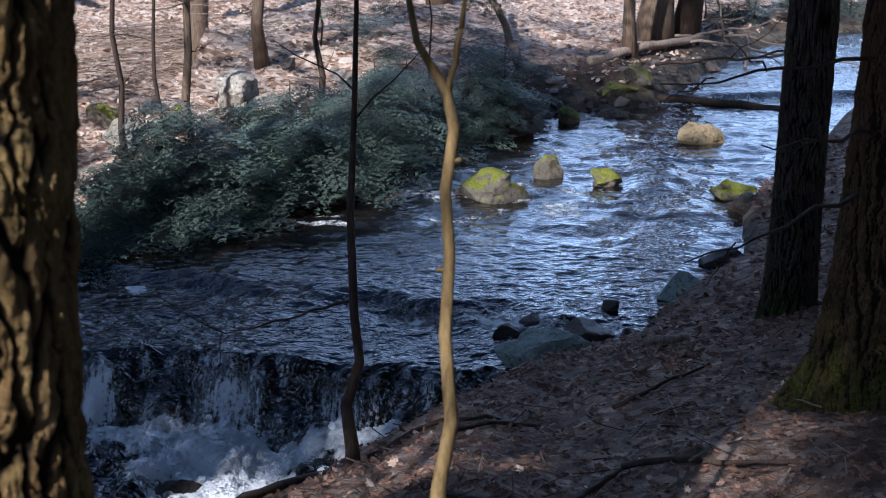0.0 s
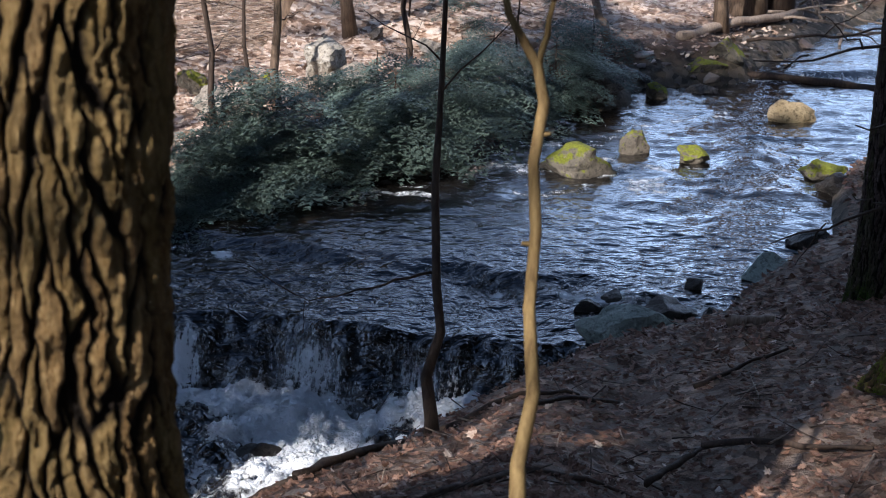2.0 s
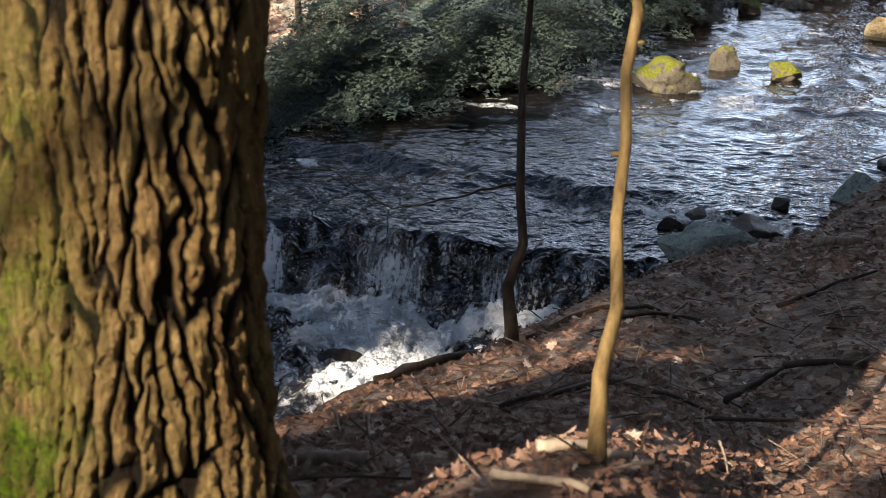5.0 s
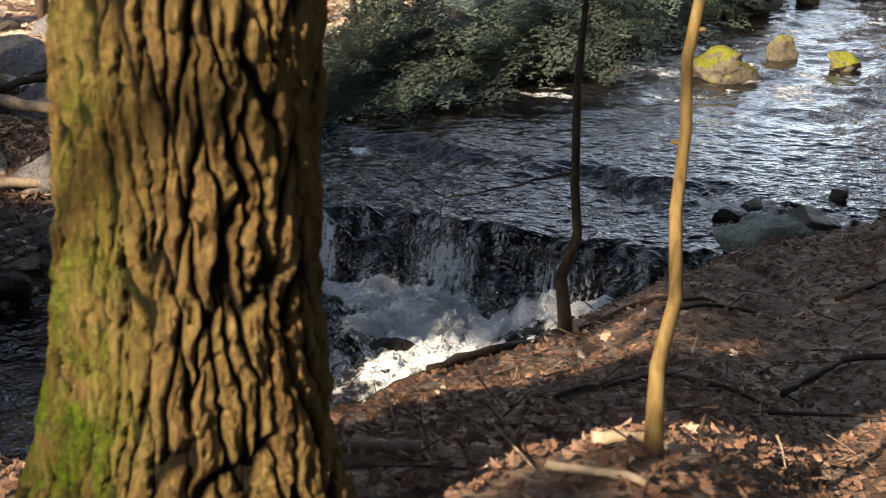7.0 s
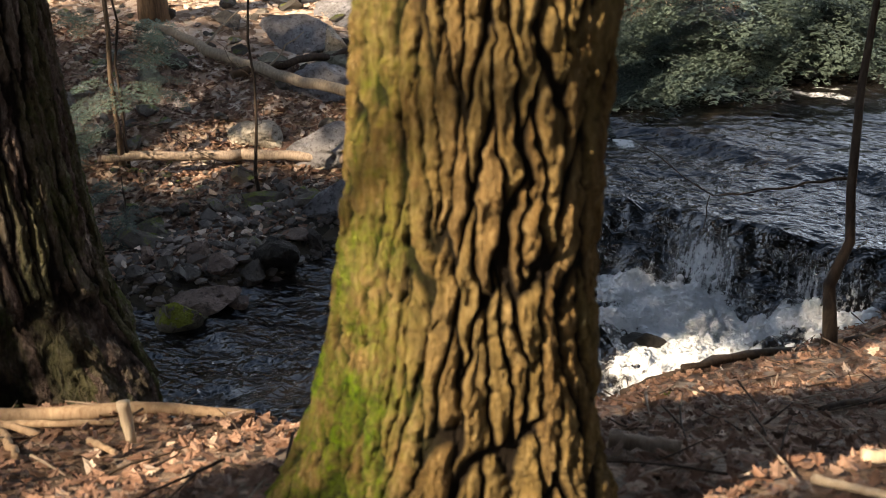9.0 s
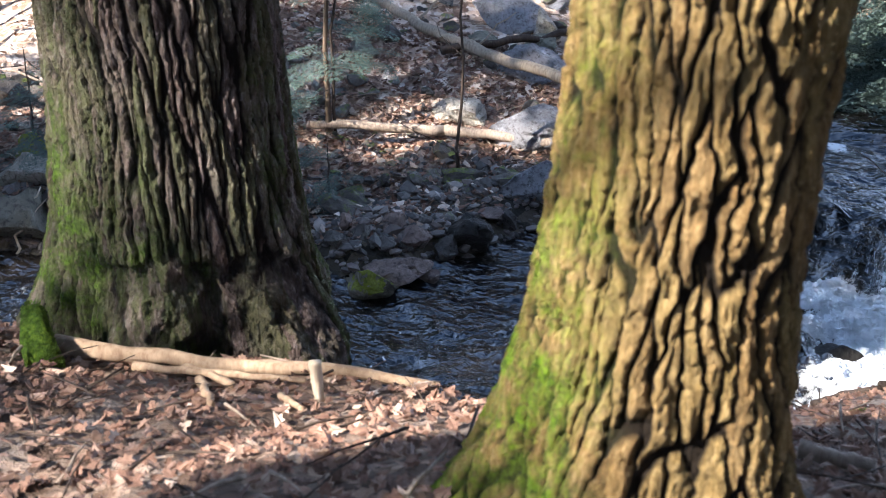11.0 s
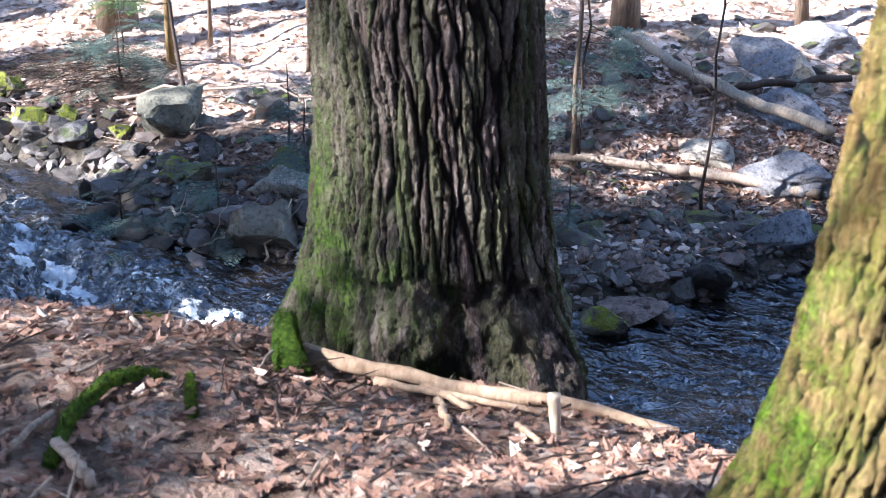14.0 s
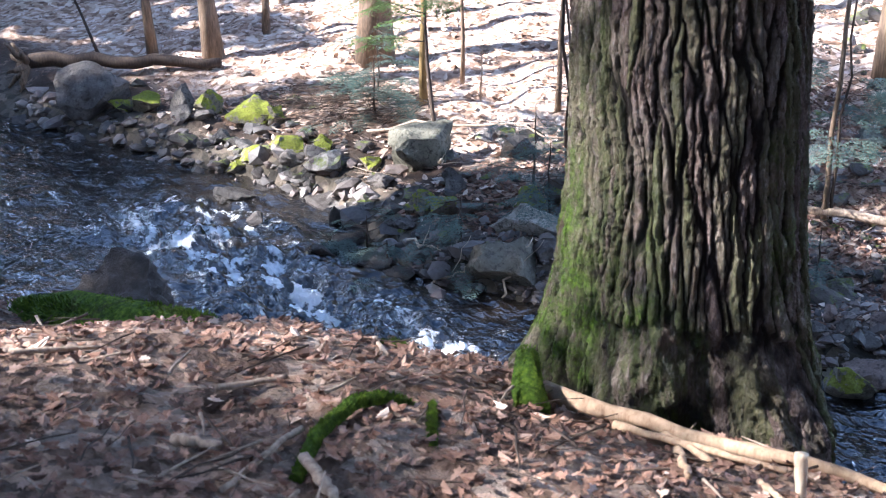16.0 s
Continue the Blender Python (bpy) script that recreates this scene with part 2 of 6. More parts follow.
def make_rock(name, dark, light, moss_amount, wet=0.0, moss=(0.13, 0.16, 0.02)):
    n = Nodes(name)
    v = n.coords()
    base = n.ramp(n.noise(v, 3.5, 8, 0.65), (0.3, dark), (0.7, light))
    base = n.mix(n.ramp(n.noise(v, 22, 7, 0.7), (0.48, (0, 0, 0)), (0.66, (1, 1, 1))), base, [c * 0.35 for c in dark])
    base = n.mix(n.ramp(n.noise(v, 9, 8, 0.75), (0.56, (0, 0, 0)), (0.66, (0.7, 0.7, 0.7))), base, [min(1, c * 1.5) for c in light])
    base = n.mix(n.math("MULTIPLY", n.each(), 0.4), base, (0.16, 0.13, 0.11))
    if moss_amount:
        m = n.math("ADD", n.math("MULTIPLY", n.up(), 0.4), n.math("MULTIPLY", n.noise(v, 7, 7, 0.7), 1.7))
        m = n.ramp(n.math("SUBTRACT", m, 1.0), (0.7 - 0.62 * moss_amount, (0, 0, 0)), (0.82 - 0.62 * moss_amount, (1, 1, 1)))
        base = n.mix(m, base, n.ramp(n.noise(v, 40, 4), (0.3, [c * 0.45 for c in moss]), (0.7, moss)))
    return n.done(base, 0.85 - 0.55 * wet, n.math("ADD", n.noise(v, 9, 9, 0.75), n.math("MULTIPLY", n.noise(v, 60, 3), 0.3)), 0.05, 0.3)


def make_wood(name, dark, light, gloss=0.8):
    n = Nodes(name)
    s = n.coords((1, 1, 1))
    g = n.noise(n.coords((30, 30, 4)), 1.5, 6, 0.65)
    col = n.mix(n.math("MULTIPLY", n.noise(s, 4, 5), 0.5), n.ramp(g, (0.3, dark), (0.7, light)), dark)
    return n.done(col, gloss, g, 0.004, 0.25)


def make_foliage(name, dark, light):
    n = Nodes(name)
    col = n.mix(n.math("ADD", n.math("MULTIPLY", n.attr("tone"), 0.75), n.math("MULTIPLY", n.island(), 0.25)), dark, light)
    col = n.mix(n.math("MULTIPLY", n.noise(n.coords(), 2.0, 3), 0.5), col, dark)
    m = n.done(col, 0.55, spec=0.35)
    tr = n.add("BsdfTranslucent", Color=col)
    mixed = n.add("MixShader", Fac=0.25)
    n.t.links.new(n.b.outputs[0], mixed.inputs[1])
    n.t.links.new(tr.outputs[0], mixed.inputs[2])
    n.t.links.new(mixed.outputs[0], n.t.nodes["Material Output"].inputs[0])
    return m


def make_leaves(name, *colors):
    n = Nodes(name)
    r = n.island()
    col = n.ramp(r, *[(k / (len(colors) - 1), c) for k, c in enumerate(colors)])
    col = n.mix(0.35, col, n.ramp(n.noise(n.coords(), 50, 4), (0.3, colors[0]), (0.7, colors[-1])))
    return n.done(col, 0.7, n.noise(n.coords(), 120, 3), 0.003, 0.3)


M_GROUND, M_WATER = make_ground(), make_water()
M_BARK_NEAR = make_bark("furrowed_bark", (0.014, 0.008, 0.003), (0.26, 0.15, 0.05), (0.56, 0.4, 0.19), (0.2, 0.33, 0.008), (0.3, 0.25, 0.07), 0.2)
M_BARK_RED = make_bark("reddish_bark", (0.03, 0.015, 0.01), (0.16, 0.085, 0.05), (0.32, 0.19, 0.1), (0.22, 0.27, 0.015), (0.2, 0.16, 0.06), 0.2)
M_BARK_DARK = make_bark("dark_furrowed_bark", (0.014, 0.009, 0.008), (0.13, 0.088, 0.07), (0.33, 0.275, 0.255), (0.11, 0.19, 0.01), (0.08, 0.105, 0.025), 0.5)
M_ROCK = make_rock("grey_stone", (0.045, 0.04, 0.036), (0.2, 0.18, 0.16), 0.3, moss=(0.2, 0.22, 0.03))
M_ROCK_MOSS = make_rock("mossy_stone", (0.10, 0.09, 0.07), (0.3, 0.26, 0.19), 1.15, moss=(0.26, 0.28, 0.03))
M_ROCK_WET = make_rock("wet_stone", (0.012, 0.011, 0.01), (0.05, 0.043, 0.036), 0.0, 0.7)
# paler stone, its lightness chosen for boulders that stand in sun
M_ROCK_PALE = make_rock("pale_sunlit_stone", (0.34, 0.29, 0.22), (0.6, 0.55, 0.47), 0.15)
M_ROCK_GREEN = make_rock("algae_stone", (0.36, 0.45, 0.4), (0.55, 0.63, 0.56), 0.08, 0.1)
M_ROCK_TAN = make_rock("tan_stone", (0.3, 0.22, 0.11), (0.5, 0.4, 0.24), 0.2)
M_DEAD = make_wood("weathered_wood", (0.17, 0.12, 0.085), (0.5, 0.4, 0.31))
M_TWIG = make_wood("dark_twig", (0.03, 0.02, 0.015), (0.10, 0.07, 0.05))
M_SAPLING = make_wood("sunlit_sapling_bark", (0.09, 0.055, 0.02), (0.3, 0.21, 0.085))
M_TRUNK = make_wood("forest_trunk_bark", (0.07, 0.05, 0.035), (0.26, 0.18, 0.12))
M_HEMLOCK = make_foliage("hemlock_needles", (0.012, 0.022, 0.016), (0.27, 0.36, 0.3))
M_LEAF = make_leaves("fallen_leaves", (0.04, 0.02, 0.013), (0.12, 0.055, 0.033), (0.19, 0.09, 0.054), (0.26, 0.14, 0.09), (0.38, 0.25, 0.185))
# dry leaves, lightened further to carry the sun on the far hillside
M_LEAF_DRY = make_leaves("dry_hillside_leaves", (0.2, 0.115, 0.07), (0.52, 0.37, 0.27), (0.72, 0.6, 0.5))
M_ROCK_OLIVE = make_rock("olive_stone", (0.12, 0.115, 0.08), (0.28, 0.27, 0.2), 0.45)
M_ROCK_SLAB = make_rock("lilac_grey_slab", (0.17, 0.17, 0.18), (0.4, 0.4, 0.43), 0.2)
M_SPLIT = make_wood("split_tan_wood", (0.24, 0.15, 0.09), (0.56, 0.41, 0.27))
M_ROCK_RED = make_rock("reddish_stone", (0.14, 0.09, 0.075), (0.33, 0.24, 0.2), 0.0, 0.2)
M_HEMLOCK_PALE = make_foliage("blue_hemlock_needles", (0.03, 0.05, 0.04), (0.2, 0.27, 0.22))
M_GREEN = make_foliage("fresh_hemlock_needles", (0.05, 0.10, 0.025), (0.2, 0.3, 0.08))
M_LOG = make_wood("barkless_log", (0.2, 0.15, 0.1), (0.5, 0.41, 0.31))
M_PALEWOOD = make_wood("bleached_wood", (0.4, 0.3, 0.2), (0.68, 0.57, 0.44))


def make_pebble():
    n = Nodes("gravel_stone")
    v = n.coords()
    col = n.ramp(n.island(), (0.0, (0.03, 0.026, 0.023)), (0.35, (0.08, 0.066, 0.058)), (0.6, (0.15, 0.1, 0.08)), (0.85, (0.2, 0.17, 0.16)), (1.0, (0.4, 0.34, 0.29)))
    col = n.mix(0.4, col, n.ramp(n.noise(v, 20, 6), (0.3, (0.03, 0.026, 0.022)), (0.7, (0.18, 0.16, 0.14))))
    return n.done(col, 0.6, n.noise(v, 50, 4), 0.006, 0.4)


M_PEBBLE = make_pebble()


def make_rubble():
    n = Nodes("rubble_stone")
    v = n.coords()
    col = n.ramp(n.island(), (0.0, (0.05, 0.045, 0.04)), (0.4, (0.12, 0.10, 0.085)), (0.75, (0.19, 0.17, 0.15)), (1.0, (0.32, 0.29, 0.26)))
    col = n.mix(n.ramp(n.noise(v, 12, 7, 0.7), (0.4, (0, 0, 0)), (0.65, (0.8, 0.8, 0.8))), col, (0.05, 0.042, 0.035))
    m = n.math("ADD", n.math("MULTIPLY", n.up(), 0.35), n.noise(v, 4, 7, 0.7))
    col = n.mix(n.ramp(m, (0.8, (0, 0, 0)), (0.9, (0.9, 0.9, 0.9))), col, n.ramp(n.noise(v, 40, 4), (0.3, (0.05, 0.07, 0.01)), (0.7, (0.19, 0.22, 0.03))))
    return n.done(col, 0.75, n.math("ADD", n.noise(v, 9, 9, 0.75), n.math("MULTIPLY", n.noise(v, 60, 3), 0.3)), 0.04, 0.35)


M_RUBBLE = make_rubble()


def make_moss():
    n = Nodes("moss")
    v = n.coords()
    col = n.ramp(n.noise(v, 45, 5, 0.7), (0.3, (0.02, 0.04, 0.004)), (0.52, (0.08, 0.14, 0.012)), (0.72, (0.2, 0.29, 0.02)))
    col = n.mix(n.ramp(n.noise(v, 9, 6, 0.7), (0.52, (0, 0, 0)), (0.7, (0.8, 0.8, 0.8))), col, (0.05, 0.04, 0.02))
    return n.done(col, 0.9, n.noise(v, 80, 5, 0.75), 0.02, 0.15)


M_MOSS = make_moss()

# ---------------------------------------------------------------- the plan of the stream
NEAR_LINE = curve_points([(44, 33), (22, 27.5), (10.5, 23.0), (6.3, 19), (4.5, 15.5), (3.4, 13.7), (3.0, 12.6), (2.75, 11.4), (2.05, 10.3), (1.55, 9.5), (1.3, 9.0),
                          (0.55, 8.5), (0.1, 7.85), (-0.6, 6.9), (-1.3, 6.05), (-2.4, 5.65), (-4.0, 5.6), (-6.0, 4.5), (-7.4, 4.0), (-8.4, 3.6), (-9.6, 2.7),
                          (-11.4, 2.3), (-14, 1.9), (-22, 1.2), (-40, -2)])
FAR_LINE = curve_points([(44, 40), (22, 32), (11, 28), (7.6, 26.2), (5.9, 24.3), (4.6, 21.9), (3.8, 20.4), (3.0, 19.0), (1.9, 18.6), (1.4, 18.0), (1.2, 17.0), (0.2, 16.3),
                         (-0.15, 15.6), (-0.4, 14.7), (-1.0, 13.4), (-2.0, 13.0), (-3.2, 12.4), (-3.9, 11.4), (-4.3, 10.4), (-4.9, 9.6), (-5.2, 8.6),
                         (-5.7, 7.7), (-6.6, 7.3), (-8.1, 6.6), (-9.3, 6.1), (-11.0, 6.4), (-12.3, 6.5), (-13.9, 5.9), (-15.4, 5.5), (-17.6, 4.8), (-22, 4.4), (-40, 2)])
CHANNEL = np.concatenate([NEAR_LINE, FAR_LINE[::-1]])


def crest_line(x):
    return 9.25 + 0.12 * np.sin(2.1 * x) - 0.35 * smooth(-0.5, 0.3, x)


def water_level(x, y):
    """Still level: the upper reach, a ledge, the fall, the foam pool and the lower reach."""
    g = y - crest_line(x) + 0.07 * vnoise(x * 3, y * 2, 3) + 0.03 * vnoise(x * 9, 1.0, 5)
    ledge = y - (10.45 - 0.27 * (x + 0.9)) + 0.08 * vnoise(x * 3, 2.2, 4)
    upper = -2.0 - 0.15 * (1 - smooth(-0.22, 0.08, ledge + 0.16 * vnoise(x * 1.4, 7.7, 6))) * (0.7 + 0.3 * vnoise(x * 0.6, 3.3, 8)) * smooth(1.0, -0.2, x) - 0.05 * (1 - smooth(0, 1.2, g)) + 0.10 * smooth(18.9, 19.2, y - 0.1 * x)
    lower = -2.58 - 0.32 * smooth(-1.8, -5.0, x) - 0.004 * np.clip(-x - 8, 0, 40)
    west = smooth(-3.6, -3.9, x)
    return np.where(west > 0.5, lower, lower + (upper - lower) * smooth(-0.42, 0.06, g))


def plan(x, y):
    dn, df = line_distance(NEAR_LINE, x, y), line_distance(FAR_LINE, x, y)
    return dn, df, inside(CHANNEL, x, y)


def ground_height(x, y, rough=True):
    x, y = np.asarray(x, float), np.asarray(y, float)
    dn, df, wet = plan(x, y)
    level = water_level(x, y)
    west = smooth(-0.9, -2.4, x)
    mid = np.interp(dn, [0, 0.12, 0.85, 1.5, 2.7, 3.5, 4.0, 5.0, 9, 30, 400], [0, 0.25, 0.75, 1.0, 1.62, 1.97, 2.14, 2.2, 2.28, 3.5, 30]) - 2.0
    east = np.interp(dn, [0, 0.12, 1.0, 1.6, 2.7, 3.5, 4.2, 5.0, 9, 30, 400], [0, 0.18, 0.5, 0.74, 1.14, 1.46, 1.84, 2.08, 2.2, 3.5, 30]) - 2.0
    right = mid + (east - mid) * smooth(-0.1, 0.7, x)
    left = np.interp(dn, [0, 0.15, 1.0, 2.0, 2.8, 3.1, 3.4, 3.9, 5.0, 9, 30, 400], [0, 0.25, 0.75, 1.35, 2.2, 2.48, 2.62, 2.77, 2.96, 3.08, 4.2, 31]) - 2.9
    near = right * (1 - west) + left * west - 0.08 * np.clip(x, 0, 3) * smooth(1, 4, dn)
    near = near + 0.15 * np.exp(-(((x + 2.3) / 0.55) ** 2 + ((y - 2.72) / 0.35) ** 2))
    near = near - 0.26 * smooth(-3.7, -5.0, x) * smooth(7.0, 4.0, dn)
    near = np.maximum(near, level - 0.03)
    rise = np.interp(df, [0, 0.2, 0.8, 2.5, 6, 14, 30, 400], [0, 0.18, 0.35, 0.55, 1.0, 2.1, 6.0, 70])
    # the valley stays open upstream
    spread = 1 - 0.9 * np.exp(-((np.degrees(np.arctan2(-x, y)) + 12) / 15) ** 2) * smooth(22, 34, np.hypot(x, y))
    far = level + rise * spread
    near = -2.0 + (near + 2.0) * spread
    # the level reach of gravel on the far side below the fall
    bar = np.exp(-(((x + 6.6) / 1.9) ** 2 + ((y - 9.3) / 1.8) ** 2))
    far = far - 0.30 * bar * smooth(0, 1.5, df)
    land = np.where(dn < df, near, far)
    edge = np.minimum(dn, df)
    bed = level - 0.06 - 0.35 * smooth(0, 1.2, edge)
    z = np.where(wet, bed, land)
    if rough:
        amp = np.where(wet, 0.05, np.where(dn < df, 0.03, 0.07)) * smooth(0, 0.5, edge + wet * 0.3)
        z = z + amp * fbm(x * 1.7, y * 1.7, 4, 21) + 0.008 * fbm(x * 9, y * 9, 3, 33)
    return z


def gz(x, y):
    return float(ground_height(np.array([x]), np.array([y]))[0])


def polar(az, r):
    a, rr = np.meshgrid(np.radians(az), r)
    return (-np.sin(a) * rr).ravel(), (np.cos(a) * rr).ravel()


# ---------------------------------------------------------------- ground sheet and water
def build_ground():
    az = np.concatenate([np.arange(-28, 82, 0.17), np.arange(82, 332, 3.0)])
    r = np.concatenate([[0.0005, 0.4, 0.8], np.geomspace(1.2, 34, 330), np.geomspace(36, 900, 26)])
    x, y = polar(az, r)
    z = ground_height(x, y)
    dn, df, wet = plan(x, y)
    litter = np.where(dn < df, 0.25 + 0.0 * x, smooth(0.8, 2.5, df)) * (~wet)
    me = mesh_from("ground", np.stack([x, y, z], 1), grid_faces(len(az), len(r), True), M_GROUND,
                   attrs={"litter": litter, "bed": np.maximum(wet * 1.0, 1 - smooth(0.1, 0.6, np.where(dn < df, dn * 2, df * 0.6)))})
    return tagged(new("ground", me), "brown leaf-littered forest floor with stony stream bed", "ground", kind="structure")


def build_water():
    az = np.arange(-26, 80, 0.135)
    r = np.concatenate([np.geomspace(5.2, 7.9, 130), np.linspace(7.92, 11.8, 330), np.geomspace(11.83, 40, 300)])
    x, y = polar(az, r)
    dn, df, wet = plan(x, y)
    keep = wet | (np.minimum(dn, df) < 0.35)
    z = water_level(x, y)
    g = y - crest_line(x) + 0.07 * vnoise(x * 3, y * 2, 3) + 0.03 * vnoise(x * 9, 1.0, 5)
    ledge = y - (10.45 - 0.27 * (x + 0.9))
    east = smooth(-4.2, -3.6, x)
    fall = smooth(-0.5, -0.3, g) * smooth(0.12, -0.02, g) * east
    pool = smooth(-0.25, -0.55, g) * smooth(-4.8, -3.2, x)
    low = smooth(-3.6, -4.4, x)
    rap = np.exp(-(((x + 9.4) / 1.5) ** 2 + ((y - 4.9) / 0.9) ** 2)) + np.exp(-(((x + 11.9) / 1.1) ** 2 + ((y - 4.9) / 0.8) ** 2)) + 0.6 * np.exp(-(((x + 7.6) / 0.5) ** 2 + ((y - 5.4) / 0.5) ** 2))
    rap = rap + 0.7 * np.exp(-(((x + 4.3) / 0.6) ** 2 + ((y - 5.9) / 0.5) ** 2))
    riffle = smooth(11.6, 12.6, y) * smooth(18.5, 16.5, y)
    stp = np.exp(-((ledge + 0.22) / 0.2) ** 2) * east
    lump = fbm(x * 2.2, y * 2.2, 4, 51)
    knob = cells(x * 4.5, g * 5.0, 53)[0]
    z = z + fall * (0.07 * (0.45 - knob) + 0.05 * fbm(x * 4, y * 6, 3, 54))
    z = z + pool * (0.1 * lump + 0.07 * np.abs(fbm(x * 5, y * 5, 4, 55)) - 0.045 * np.abs(fbm(x * 13, y * 13, 3, 56, 0.6))) * smooth(-3.4, -1.2, g) + 0.1 * rap * fbm(x * 2.6, y * 3.6, 5, 57, 0.6) + 0.03 * stp * lump
    z = z + (0.012 + 0.014 * low) * fbm(x * 2.6, y * 5.0, 3, 61) + 0.007 * fbm(x * 9, y * 17, 2, 63) + 0.03 * riffle * fbm(x * 1.6, y * 2.4, 3, 64)
    lane = 0.7 * np.exp(-((x + 2.75) / 0.2) ** 2) + 0.9 * np.exp(-((x + 1.75) / 0.28) ** 2) + 0.5 * np.exp(-((x + 0.75) / 0.3) ** 2)
    run = fall * smooth(0.06, -0.2, g) * np.clip(0.2 + 0.85 * lane, 0, 1) * (0.75 + 0.35 * vnoise(x * 4, 2.0, 71))
    froth = 0.92 + 0.8 * fbm(x * 1.9, y * 1.9, 5, 75, 0.6) - 0.5 * np.exp(-(((x + 1.95) / 0.3) ** 2 + ((y - 7.9) / 0.22) ** 2))
    gap = 1 - 0.75 * np.exp(-(((x + 1.15) / 0.28) ** 2 + ((y - 8.75) / 0.3) ** 2))
    foam = pool * froth * gap * smooth(-3.6, -1.3, g) * smooth(-4.2, -2.8, x) + rap * (0.3 + 0.7 * fbm(x * 3 + y, y * 4.5, 4, 77, 0.65))
    foam = foam + 0.55 * np.exp(-((ledge + 0.3 + 0.12 * vnoise(x * 2, 1.0, 78)) / 0.16) ** 2) * east * smooth(-0.2, 0.7, fbm(x * 2.1, y * 1.5, 3, 79)) + 0.5 * smooth(0.2, 1.0, fbm(x * 1.6, y * 4.0, 4, 81)) * riffle + 0.25 * smooth(0.1, 0.7, fbm(x * 1.5, y * 3, 4, 83)) * smooth(0.1, 0.5, g) * smooth(2.0, 1.0, g) * east
    foam = foam + 0.5 * np.exp(-((y - 0.1 * x - 18.85) / 0.25) ** 2)
    rnd = np.random.RandomState(3)
    froth_here = np.clip(pool * froth * gap * smooth(-3.0, -1.6, g) * smooth(-4.0, -3.0, x), 0, 1.3) + 0.9 * np.clip(foam * (rap > 0.25), 0, 1.2) + 0.5 * np.clip(run, 0, 1)
    chance = np.where(wet, np.clip(froth_here - 0.45, 0, 1) * np.hypot(x, y) ** 2, 0)
    pick = rnd.choice(len(x), 9000, False, chance / chance.sum())
    WHITE_WATER.extend(np.stack([x, y, z - 0.004], 1)[pick].tolist())
    a = grid_faces(len(az), len(r))
    faces = a[keep[a].all(1)]
    used = np.unique(faces)
    index = np.zeros(len(x), int)
    index[used] = np.arange(len(used))
    me = mesh_from("water", np.stack([x, y, z], 1)[used], index[faces], M_WATER, attrs={"foam": foam[used], "fall": np.clip(run, 0, 1)[used], "calm": (smooth(9.6, 11.5, y) * east)[used]})
    return tagged(new("water", me), "cold rippled forest stream with white foam below a low fall", "water", kind="structure")


WHITE_WATER = []
build_ground()
build_water()


